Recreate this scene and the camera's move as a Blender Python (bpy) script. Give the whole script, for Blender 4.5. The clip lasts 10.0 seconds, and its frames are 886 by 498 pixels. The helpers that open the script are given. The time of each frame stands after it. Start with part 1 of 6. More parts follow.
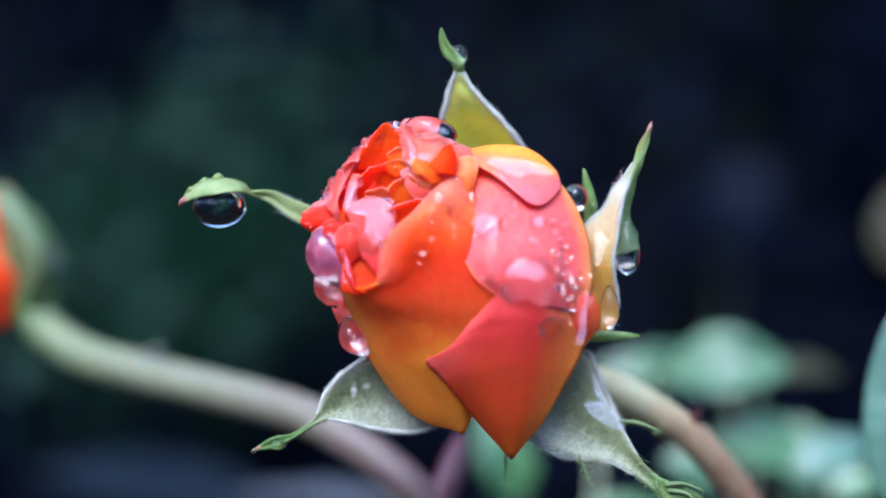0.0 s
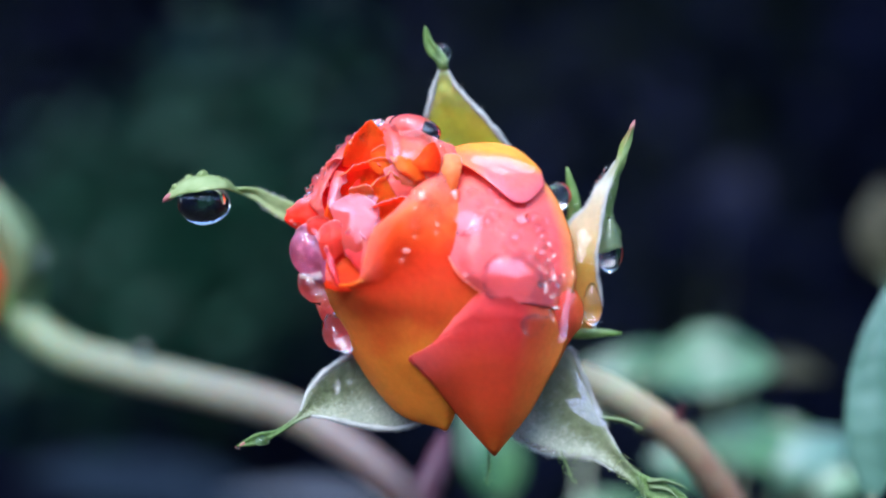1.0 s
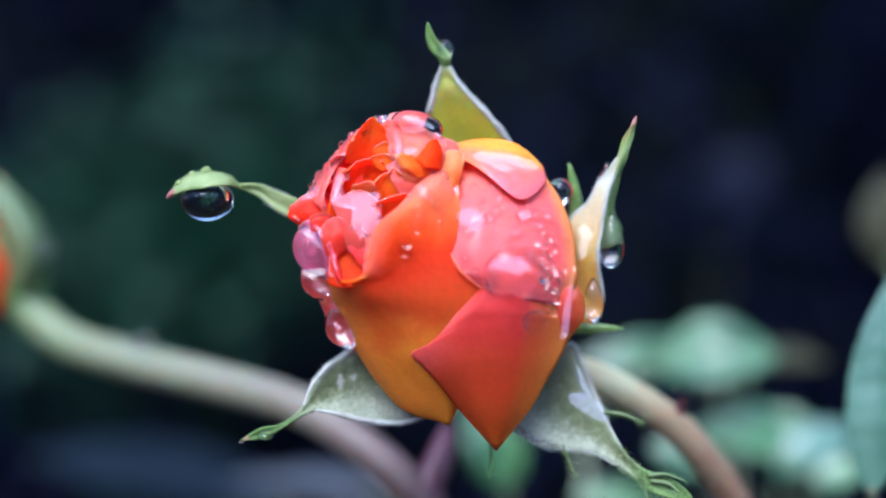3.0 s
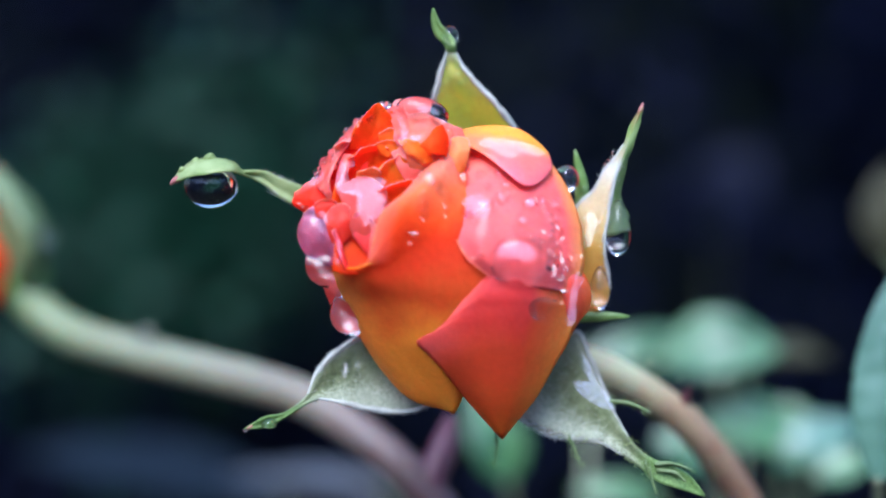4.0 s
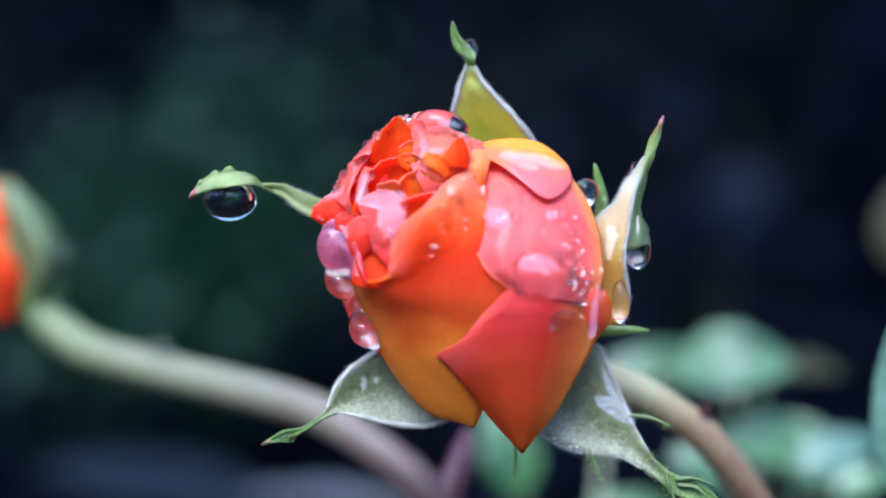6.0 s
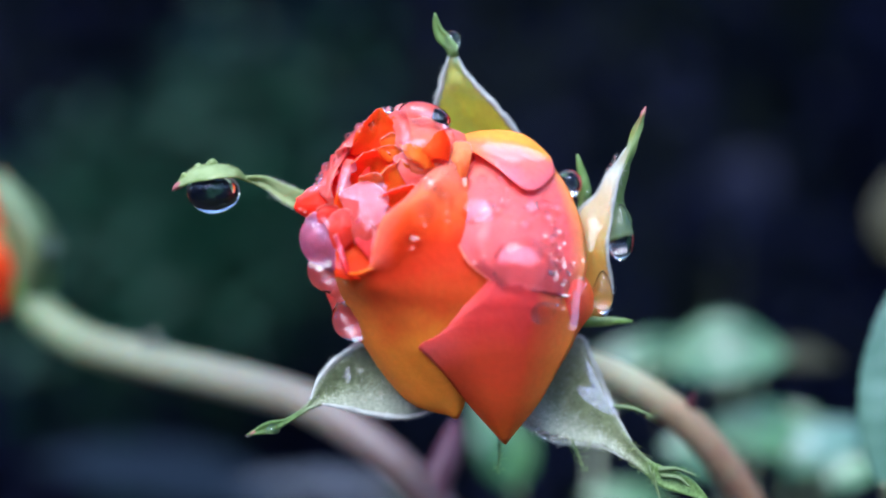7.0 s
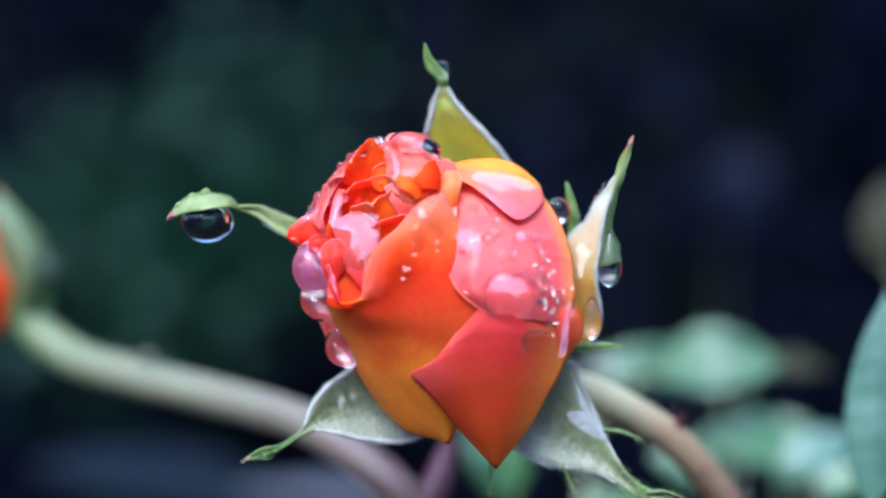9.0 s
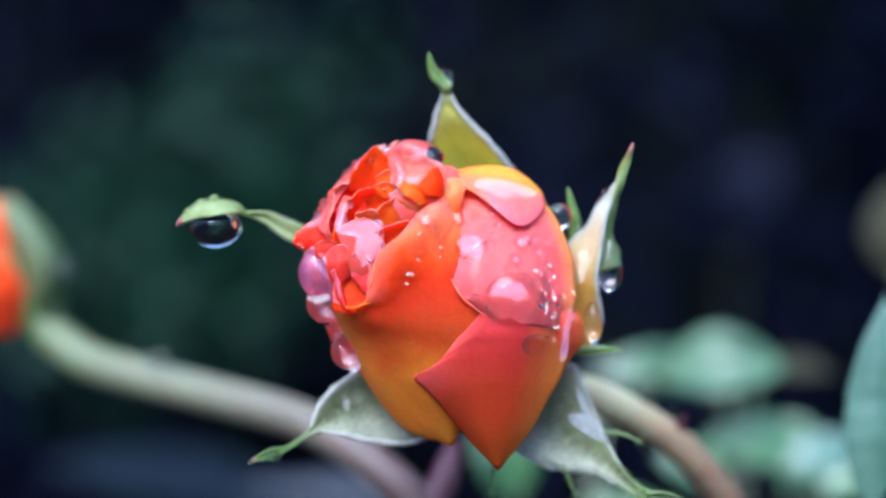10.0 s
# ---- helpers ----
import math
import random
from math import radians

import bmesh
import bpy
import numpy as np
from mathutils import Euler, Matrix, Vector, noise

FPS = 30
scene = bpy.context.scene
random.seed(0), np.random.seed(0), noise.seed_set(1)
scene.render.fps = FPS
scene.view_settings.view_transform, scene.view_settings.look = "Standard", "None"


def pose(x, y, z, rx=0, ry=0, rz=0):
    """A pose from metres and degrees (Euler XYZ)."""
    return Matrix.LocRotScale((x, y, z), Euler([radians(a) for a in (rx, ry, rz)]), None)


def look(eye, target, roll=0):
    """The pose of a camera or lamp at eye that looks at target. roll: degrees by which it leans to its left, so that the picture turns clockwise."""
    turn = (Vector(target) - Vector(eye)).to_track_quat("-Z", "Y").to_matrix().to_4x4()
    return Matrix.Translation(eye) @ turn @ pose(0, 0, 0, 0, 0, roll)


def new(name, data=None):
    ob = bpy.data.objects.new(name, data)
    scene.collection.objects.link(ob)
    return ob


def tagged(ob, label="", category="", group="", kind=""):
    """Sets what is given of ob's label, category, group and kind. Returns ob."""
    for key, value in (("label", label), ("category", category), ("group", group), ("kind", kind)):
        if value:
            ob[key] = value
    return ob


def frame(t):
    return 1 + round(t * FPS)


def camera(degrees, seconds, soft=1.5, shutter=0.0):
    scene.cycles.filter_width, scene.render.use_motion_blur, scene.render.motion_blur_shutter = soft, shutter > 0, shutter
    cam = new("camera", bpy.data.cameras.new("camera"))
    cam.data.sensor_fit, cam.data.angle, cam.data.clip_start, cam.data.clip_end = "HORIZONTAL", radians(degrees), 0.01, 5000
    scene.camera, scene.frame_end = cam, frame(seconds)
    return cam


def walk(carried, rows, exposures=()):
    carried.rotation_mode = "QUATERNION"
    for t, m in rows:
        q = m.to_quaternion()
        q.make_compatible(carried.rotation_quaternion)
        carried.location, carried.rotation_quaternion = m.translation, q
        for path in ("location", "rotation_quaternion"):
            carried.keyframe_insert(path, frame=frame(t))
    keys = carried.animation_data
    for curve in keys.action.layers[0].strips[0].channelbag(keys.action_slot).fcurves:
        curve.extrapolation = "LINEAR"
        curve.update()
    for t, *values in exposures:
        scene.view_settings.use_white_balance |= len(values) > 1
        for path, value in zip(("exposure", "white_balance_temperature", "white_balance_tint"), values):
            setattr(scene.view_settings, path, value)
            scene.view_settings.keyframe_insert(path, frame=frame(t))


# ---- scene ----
from mathutils.bvhtree import BVHTree

# ---- the camera and its hand-held path (metres) ----
cam = camera(40.0, 10.0, soft=2.0)
ROWS = [
    (0, pose(0.00000, 0.00000, 0.62000, 78.000, -0.000, -0.000)),
    (0.5, pose(0.00045, -0.00022, 0.61938, 78.332, -0.126, -0.077)),
    (1, pose(0.00067, -0.00049, 0.61977, 78.061, -0.206, -0.356)),
    (1.5, pose(0.00109, -0.00052, 0.62071, 77.733, -0.264, -0.656)),
    (2, pose(0.00137, -0.00053, 0.62132, 77.652, -0.135, -0.253)),
    (2.5, pose(0.00084, -0.00084, 0.62125, 78.076, -0.171, -0.655)),
    (2.7, pose(0.00087, -0.00085, 0.62116, 77.480, -0.060, -0.290)),
    (3.8, pose(0.00067, -0.00033, 0.62014, 77.041, -0.196, -0.052)),
    (4, pose(0.00010, -0.00030, 0.61980, 77.227, -0.227, -0.309)),
    (4.5, pose(-0.00009, -0.00018, 0.61969, 77.170, -0.157, -0.259)),
    (5, pose(0.00019, 0.00056, 0.61993, 77.243, -0.020, -0.193)),
    (5.5, pose(-0.00083, 0.00017, 0.61991, 77.742, 0.059, -0.115)),
    (5.7, pose(-0.00121, 0.00005, 0.61920, 78.176, -0.204, -0.262)),
    (6.8, pose(0.00021, -0.00016, 0.62029, 77.438, -0.012, 0.279)),
    (7, pose(0.00089, -0.00019, 0.61965, 77.528, 0.055, 0.197)),
    (7.5, pose(0.00014, -0.00035, 0.62055, 76.820, 0.105, -0.045)),
    (8, pose(0.00069, -0.00063, 0.62176, 77.360, 0.207, 0.011)),
    (8.5, pose(0.00097, -0.00083, 0.62088, 77.263, 0.243, 0.130)),
    (9, pose(0.00134, -0.00092, 0.62297, 77.098, 0.285, -0.039)),
    (9.5, pose(0.00167, -0.00163, 0.62372, 77.532, 0.311, 0.450)),
    (10, pose(0.00227, -0.00276, 0.62374, 77.165, 0.419, 0.614)),
]
walk(cam, ROWS, [(0.0, 2.27, 5450, 13), (10.0, 2.27, 5450, 13)])
cam.data.dof.use_dof = True
cam.data.dof.focus_distance = 0.0995
cam.data.dof.aperture_fstop = 7.6
cam.data.dof.aperture_blades = 0

# ---- overcast daylight from above ----
world = bpy.data.worlds.new("overcast_sky")
scene.world = world
world.use_nodes = True
wn, wl = world.node_tree.nodes, world.node_tree.links
sky = wn.new("ShaderNodeTexSky")
sky.sky_type = "NISHITA"
sky.sun_disc = False
sky.sun_elevation = radians(61)
sky.sun_rotation = radians(-159)
sky.air_density, sky.dust_density, sky.ozone_density = 1.0, 1.2, 2.0
wl.new(sky.outputs[0], wn["Background"].inputs[0])
wn["Background"].inputs[1].default_value = 0.12
sun = new("sun", bpy.data.lights.new("sun", "SUN"))
sun.data.energy, sun.data.angle, sun.data.color = 1.5, radians(40), (1.0, 0.97, 0.94)
sun.matrix_world = look((0, 0, 3), (0.55, 1.45, 0.2))

MM = 0.001
# the rose's own frame: origin in the bud, x across, y away from the lens, z up along the bud's face
EYE_FRAME = pose(0, 0, 0.62, -12, 0, 0)
ROSE = EYE_FRAME @ Matrix.Translation((0, 0.103, 0))


def nearer(k):
    """The rose's frame drawn towards the lens, all sizes in proportion."""
    return EYE_FRAME @ Matrix.Scale(k, 4) @ Matrix.Translation((0, 0.103, 0))


# ---- materials ----
def material(name, rough=0.5, spec=0.5):
    m = bpy.data.materials.new(name)
    m.use_nodes = True
    b = m.node_tree.nodes["Principled BSDF"]
    b.inputs["Roughness"].default_value = rough
    b.inputs["Specular IOR Level"].default_value = spec
    return m, m.node_tree.nodes, m.node_tree.links, b


def ramp(n, stops):
    r = n.new("ShaderNodeValToRGB")
    e = r.color_ramp.elements
    while len(e) < len(stops):
        e.new(0.5)
    for el, (p, c) in zip(e, stops):
        el.position, el.color = p, (*c, 1)
    return r


def noise_node(n, l, scale, detail=3, coord="Object", rough=0.55):
    tc = n.new("ShaderNodeTexCoord")
    t = n.new("ShaderNodeTexNoise")
    t.inputs["Scale"].default_value, t.inputs["Detail"].default_value = scale, detail
    t.inputs["Roughness"].default_value = rough
    l.new(tc.outputs[coord], t.inputs["Vector"])
    return t


def mix_colour(n, l, kind, fac, a, b):
    m = n.new("ShaderNodeMix")
    m.data_type, m.blend_type = "RGBA", kind
    for sock, v in ((m.inputs[0], fac), (m.inputs[6], a), (m.inputs[7], b)):
        if isinstance(v, (int, float)):
            sock.default_value = v
        elif isinstance(v, tuple):
            sock.default_value = (*v, 1)
        else:
            l.new(v, sock)
    return m.outputs[2]


def translucent(m, n, l, b, colour, amount):
    t = n.new("ShaderNodeBsdfTranslucent")
    if isinstance(colour, tuple):
        t.inputs[0].default_value = (*colour, 1)
    else:
        l.new(colour, t.inputs[0])
    mx = n.new("ShaderNodeMixShader")
    mx.inputs[0].default_value = amount
    l.new(b.outputs[0], mx.inputs[1])
    l.new(t.outputs[0], mx.inputs[2])
    l.new(mx.outputs[0], n["Material Output"].inputs[0])


def petal_material(name, stops, side=None, rough=0.42, spec=0.5, glow=0.3, wet=0.35, corner=None):
    """Velvety petal: the colour runs from base to rim, with fine veins, mottling and a wet film."""
    m, n, l, b = material(name, rough, spec)
    tc = n.new("ShaderNodeTexCoord")
    sep = n.new("ShaderNodeSeparateXYZ")
    l.new(tc.outputs["UV"], sep.inputs[0])
    nz = noise_node(n, l, 260, 3)
    add = n.new("ShaderNodeMath")
    add.operation = "MULTIPLY_ADD"
    l.new(nz.outputs[0], add.inputs[0])
    add.inputs[1].default_value = 0.22
    off = n.new("ShaderNodeMath")
    off.operation = "SUBTRACT"
    l.new(sep.outputs[1], off.inputs[0])
    off.inputs[1].default_value = 0.11
    l.new(off.outputs[0], add.inputs[2])
    r = ramp(n, stops)
    l.new(add.outputs[0], r.inputs[0])
    col = r.outputs[0]
    if side:
        lo, hi, c = side
        mr = n.new("ShaderNodeMapRange")
        mr.inputs[1].default_value, mr.inputs[2].default_value = lo, hi
        l.new(sep.outputs[0], mr.inputs[0])
        col = mix_colour(n, l, "MIX", mr.outputs[0], col, c)
    if corner:
        v0, v1, u0, u1, c = corner
        ma, mb, mm = n.new("ShaderNodeMapRange"), n.new("ShaderNodeMapRange"), n.new("ShaderNodeMath")
        ma.inputs[1].default_value, ma.inputs[2].default_value = v0, v1
        mb.inputs[1].default_value, mb.inputs[2].default_value = u0, u1
        l.new(add.outputs[0], ma.inputs[0])
        l.new(sep.outputs[0], mb.inputs[0])
        mm.operation = "MULTIPLY"
        l.new(ma.outputs[0], mm.inputs[0])
        l.new(mb.outputs[0], mm.inputs[1])
        col = mix_colour(n, l, "MIX", mm.outputs[0], col, c)
    blot = noise_node(n, l, 420, 4, rough=0.65)
    blr = ramp(n, [(0.42, (1, 1, 1)), (0.62, (1.0, 1.14, 1.12)), (0.75, (1.0, 0.9, 0.9))])
    l.new(blot.outputs[0], blr.inputs[0])
    col = mix_colour(n, l, "MULTIPLY", 0.7, col, blr.outputs[0])
    fine = noise_node(n, l, 1900, 2)
    fr = ramp(n, [(0.3, (0.86, 0.86, 0.86)), (0.75, (1, 1, 1))])
    l.new(fine.outputs[0], fr.inputs[0])
    col = mix_colour(n, l, "MULTIPLY", 0.8, col, fr.outputs[0])
    # fine veins along the petal
    wav = n.new("ShaderNodeTexWave")
    wav.bands_direction = "X"
    wav.inputs["Scale"].default_value, wav.inputs["Distortion"].default_value = 14.0, 5.0
    wav.inputs["Detail"].default_value = 2
    l.new(tc.outputs["UV"], wav.inputs["Vector"])
    vr = ramp(n, [(0.0, (0.9, 0.86, 0.86)), (0.4, (1, 1, 1))])
    l.new(wav.outputs[0], vr.inputs[0])
    col = mix_colour(n, l, "MULTIPLY", 0.12, col, vr.outputs[0])
    l.new(col, b.inputs["Base Color"])
    bump = n.new("ShaderNodeBump")
    bump.inputs["Strength"].default_value, bump.inputs["Distance"].default_value = 0.25, 0.0002
    l.new(fine.outputs[0], bump.inputs["Height"])
    l.new(bump.outputs[0], b.inputs["Normal"])
    b.inputs["Subsurface Weight"].default_value = 0.4
    b.inputs["Subsurface Radius"].default_value = (1.0, 0.3, 0.12)
    b.inputs["Subsurface Scale"].default_value = 0.0006
    film = noise_node(n, l, 330, 4, rough=0.6)
    wr = ramp(n, [(0.5, (0, 0, 0)), (0.56, (wet, wet, wet))])
    l.new(film.outputs[0], wr.inputs[0])
    l.new(wr.outputs[0], b.inputs["Coat Weight"])
    b.inputs["Coat Roughness"].default_value = 0.08
    b.inputs["Coat IOR"].default_value = 1.45
    translucent(m, n, l, b, col, glow)
    return m


PETAL_BROAD = petal_material("petal_amber_to_orange", [(0.0, (0.84, 0.29, 0.03)), (0.22, (0.73, 0.21, 0.02)), (0.36, (0.64, 0.080, 0.014)), (0.5, (0.68, 0.044, 0.010)), (0.62, (0.74, 0.042, 0.006)), (0.73, (0.90, 0.085, 0.010)), (0.83, (0.90, 0.16, 0.05)), (0.92, (0.92, 0.20, 0.11)), (1.0, (0.92, 0.22, 0.14))], (0.40, 0.0, (0.80, 0.25, 0.04)), spec=0.05, rough=0.5, glow=0.42, wet=0.1, corner=(0.55, 0.63, 0.5, 0.2, (0.84, 0.145, 0.105)))
PETAL_FRONT = petal_material("petal_crimson", [(0.0, (0.74, 0.13, 0.016)), (0.22, (0.68, 0.070, 0.018)), (0.57, (0.60, 0.042, 0.030)), (1.0, (0.56, 0.034, 0.038))], (0.66, 1.0, (0.88, 0.25, 0.04)), spec=0.06, rough=0.5, glow=0.42, wet=0.08, corner=(0.25, 0.5, 0.34, 0.05, (0.80, 0.098, 0.080)))
PETAL_PINK = petal_material("petal_pink", [(0.0, (0.92, 0.17, 0.115)), (0.3, (0.91, 0.125, 0.115)), (1.0, (0.90, 0.11, 0.11))], (0.86, 1.0, (0.92, 0.28, 0.06)), rough=0.5, wet=0.2, spec=0.18)
PETAL_SCARLET = petal_material("petal_scarlet", [(0.0, (0.92, 0.022, 0.006)), (0.75, (0.95, 0.026, 0.007)), (1.0, (0.90, 0.09, 0.07))], wet=0.08, spec=0.08, rough=0.5)
PETAL_TOP = petal_material("petal_yellow_to_pink", [(0.0, (0.80, 0.27, 0.03)), (0.48, (0.84, 0.29, 0.035)), (0.64, (0.88, 0.17, 0.13)), (1.0, (0.88, 0.14, 0.16))], (0.32, 0.02, (0.92, 0.19, 0.05)), rough=0.42, wet=0.3, spec=0.12)
PETAL_FLAME = petal_material("petal_flame", [(0.0, (0.97, 0.062, 0.003)), (0.5, (1.0, 0.105, 0.004)), (1.0, (1.0, 0.17, 0.014))], glow=0.72, wet=0.05, spec=0.06)
PETAL_ORANGE = petal_material("petal_orange", [(0.0, (0.74, 0.06, 0.012)), (0.35, (0.80, 0.055, 0.010)), (0.6, (0.86, 0.075, 0.010)), (0.8, (0.90, 0.11, 0.016)), (1.0, (0.90, 0.28, 0.12))], rough=0.5, wet=0.12, spec=0.12)
PETAL_CURL = petal_material("petal_light_orange", [(0.0, (0.98, 0.14, 0.007)), (0.5, (0.98, 0.25, 0.018)), (1.0, (0.97, 0.38, 0.09))], glow=0.7, wet=0.05, spec=0.06)
PETAL_ROSE = petal_material("petal_rose", [(0.0, (0.86, 0.05, 0.03)), (0.5, (0.86, 0.06, 0.06)), (1.0, (0.88, 0.13, 0.17))], rough=0.5, wet=0.15, spec=0.12, glow=0.45)
PETAL_PEACH = petal_material("petal_peach", [(0.0, (0.95, 0.18, 0.02)), (1.0, (0.95, 0.40, 0.16))], glow=0.55, wet=0.1, spec=0.12)
PETAL_CORAL = petal_material("petal_coral", [(0.0, (0.92, 0.18, 0.06)), (0.35, (0.93, 0.15, 0.05)), (0.7, (0.93, 0.18, 0.11)), (1.0, (0.92, 0.27, 0.24))], rough=0.5, wet=0.2, spec=0.12, glow=0.55)
PETAL_EDGE = petal_material("petal_edge", [(0.0, (0.92, 0.15, 0.10)), (1.0, (0.90, 0.11, 0.06))], (0.55, 1.0, (0.95, 0.20, 0.03)), rough=0.35, wet=0.6, spec=0.3, glow=0.55)
PETAL_EMBER = petal_material("petal_ember", [(0.0, (0.90, 0.045, 0.02)), (0.5, (0.88, 0.06, 0.035)), (0.8, (0.90, 0.085, 0.06)), (1.0, (0.90, 0.15, 0.13))], rough=0.5, wet=0.2, spec=0.12, glow=0.45)
PETAL_SALMON = petal_material("petal_salmon", [(0.0, (0.95, 0.27, 0.11)), (0.35, (0.95, 0.23, 0.11)), (0.7, (0.93, 0.19, 0.12)), (1.0, (0.93, 0.20, 0.15))], rough=0.5, wet=0.3, spec=0.12, glow=0.5)
# light along the wet rims is put into this pale salmon
RIM = petal_material("petal_rim_light", [(0.0, (0.95, 0.28, 0.22)), (1.0, (0.95, 0.38, 0.34))], rough=0.35, wet=0.6, spec=0.4, glow=0.4)
PETAL_WET = petal_material("petal_wet_coral", [(0.0, (0.66, 0.07, 0.05)), (0.5, (0.60, 0.065, 0.05)), (1.0, (0.66, 0.09, 0.08))], rough=0.5, wet=0.2, spec=0.12, glow=0.4)
PETAL_MAUVE = petal_material("petal_mauve", [(0.0, (0.62, 0.10, 0.18)), (1.0, (0.72, 0.20, 0.32))], rough=0.4, wet=0.4, spec=0.2)
PETAL_BLUSH = petal_material("petal_blush", [(0.0, (0.90, 0.13, 0.11)), (0.5, (0.93, 0.15, 0.11)), (1.0, (0.94, 0.26, 0.23))], rough=0.5, wet=0.25, spec=0.12, glow=0.52)


def plain_green(name, a, b_, scale, rough=0.5, spec=0.5, glow=0.2, bump_scale=1500, tip=None, frost=None):
    m, n, l, b = material(name, rough, spec)
    nz = noise_node(n, l, scale, 5)
    r = ramp(n, [(0.3, a), (0.7, b_)])
    l.new(nz.outputs[0], r.inputs[0])
    col = r.outputs[0]
    if tip:
        tc = n.new("ShaderNodeTexCoord")
        sep = n.new("ShaderNodeSeparateXYZ")
        l.new(tc.outputs["UV"], sep.inputs[0])
        tr = ramp(n, [(0.0, (0, 0, 0)), (tip[0], (0, 0, 0)), (tip[0] + 0.12, (1, 1, 1))])
        l.new(sep.outputs[1], tr.inputs[0])
        col = mix_colour(n, l, "MIX", tr.outputs[0], col, tip[1])
        big = noise_node(n, l, 160, 3)
        br = ramp(n, [(0.35, (0.55, 0.62, 0.45)), (0.65, (1.1, 1.1, 1.1))])
        l.new(big.outputs[0], br.inputs[0])
        col = mix_colour(n, l, "MULTIPLY", 1.0, col, br.outputs[0])
        if frost:
            # white down, thick along the margins and thin in the middle
            speck = noise_node(n, l, 5200, 3, rough=0.75)
            fade = n.new("ShaderNodeMath")
            fade.operation = "MULTIPLY_ADD"
            l.new(speck.outputs[0], fade.inputs[0])
            fade.inputs[1].default_value = 0.9
            lower = n.new("ShaderNodeMath")
            lower.operation = "SUBTRACT"
            l.new(sep.outputs[0], lower.inputs[0])
            lower.inputs[1].default_value = 0.45
            l.new(lower.outputs[0], fade.inputs[2])
            fr = ramp(n, [(0.0, (0.8,) * 3), (0.12, (0.1,) * 3), (0.5, (0.08,) * 3), (0.78, (0.75,) * 3), (1.0, (0.9,) * 3)])
            l.new(fade.outputs[0], fr.inputs[0])
            base = n.new("ShaderNodeMath")
            base.operation = "MULTIPLY"
            keep = ramp(n, [(0.0, (1, 1, 1)), (tip[0] - 0.1, (1, 1, 1)), (tip[0] + 0.1, (0, 0, 0))])
            l.new(sep.outputs[1], keep.inputs[0])
            l.new(fr.outputs[0], base.inputs[0])
            l.new(keep.outputs[0], base.inputs[1])
            col = mix_colour(n, l, "MIX", base.outputs[0], col, frost)
            grain = ramp(n, [(0.36, (0.62, 0.62, 0.6)), (0.62, (1.18, 1.18, 1.18))])
            l.new(speck.outputs[0], grain.inputs[0])
            col = mix_colour(n, l, "MULTIPLY", 1.0, col, grain.outputs[0])
    l.new(col, b.inputs["Base Color"])
    f2 = noise_node(n, l, bump_scale, 4)
    bp = n.new("ShaderNodeBump")
    bp.inputs["Strength"].default_value, bp.inputs["Distance"].default_value = 0.4, 0.0003
    l.new(f2.outputs[0], bp.inputs["Height"])
    l.new(bp.outputs[0], b.inputs["Normal"])
    if glow:
        translucent(m, n, l, b, col, glow)
    return m


SEPAL_GREY = plain_green("sepal_downy", (0.125, 0.15, 0.065), (0.23, 0.25, 0.14), 1600, 0.55, 0.3, 0.12, 3200, tip=(0.58, (0.12, 0.20, 0.055)), frost=(0.29, 0.315, 0.225))
SEPAL_OLIVE = petal_material("sepal_olive", [(0.0, (0.70, 0.72, 0.11)), (0.45, (0.86, 0.78, 0.19)), (0.8, (0.76, 0.76, 0.22)), (1.0, (0.64, 0.68, 0.44))], wet=0.1, rough=0.55, glow=0.62)
SEPAL_GREEN = plain_green("sepal_green", (0.085, 0.17, 0.03), (0.20, 0.30, 0.085), 500, 0.35, 0.5, 0.25)
SEPAL_LOBE = plain_green("sepal_dull_green", (0.075, 0.125, 0.04), (0.15, 0.205, 0.085), 500, 0.45, 0.35, 0.2)
SEPAL_FOLD = plain_green("sepal_fresh_green", (0.11, 0.19, 0.045), (0.26, 0.35, 0.13), 450, 0.38, 0.5, 0.25)
SEPAL_PALE = plain_green("sepal_pale_green", (0.17, 0.25, 0.06), (0.40, 0.47, 0.20), 420, 0.4, 0.5, 0.45)
SEPAL_AMBER = petal_material("sepal_amber", [(0.0, (0.54, 0.25, 0.035)), (0.22, (0.60, 0.34, 0.07)), (0.36, (0.62, 0.48, 0.26)), (0.55, (0.66, 0.61, 0.46)), (0.75, (0.38, 0.38, 0.22)), (0.86, (0.24, 0.30, 0.08)), (0.96, (0.25, 0.2, 0.06)), (1.0, (0.32, 0.07, 0.06))], wet=0.6, rough=0.4)
DOWN = plain_green("white_down", (0.41, 0.42, 0.37), (0.60, 0.61, 0.54), 900, 0.7, 0.3, 0.3)
TIP_RED = plain_green("reddened_tip", (0.24, 0.06, 0.06), (0.34, 0.13, 0.11), 900, 0.5, 0.5, 0.1)
STEM_GREEN = plain_green("stem_green", (0.10, 0.14, 0.06), (0.18, 0.19, 0.11), 120, 0.32, 0.6, 0)
STEM_ARCH = petal_material("stem_green_to_red", [(0.0, (0.055, 0.105, 0.03)), (0.14, (0.115, 0.15, 0.06)), (0.32, (0.145, 0.155, 0.085)), (0.5, (0.145, 0.13, 0.085)), (0.65, (0.13, 0.09, 0.07)), (0.85, (0.085, 0.032, 0.032)), (1.0, (0.10, 0.12, 0.06))], glow=0.0, wet=0.0, rough=0.5)
BUD_SEPAL = plain_green("bud_sepal", (0.072, 0.112, 0.038), (0.125, 0.165, 0.07), 150, 0.5, 0.5, 0.1)
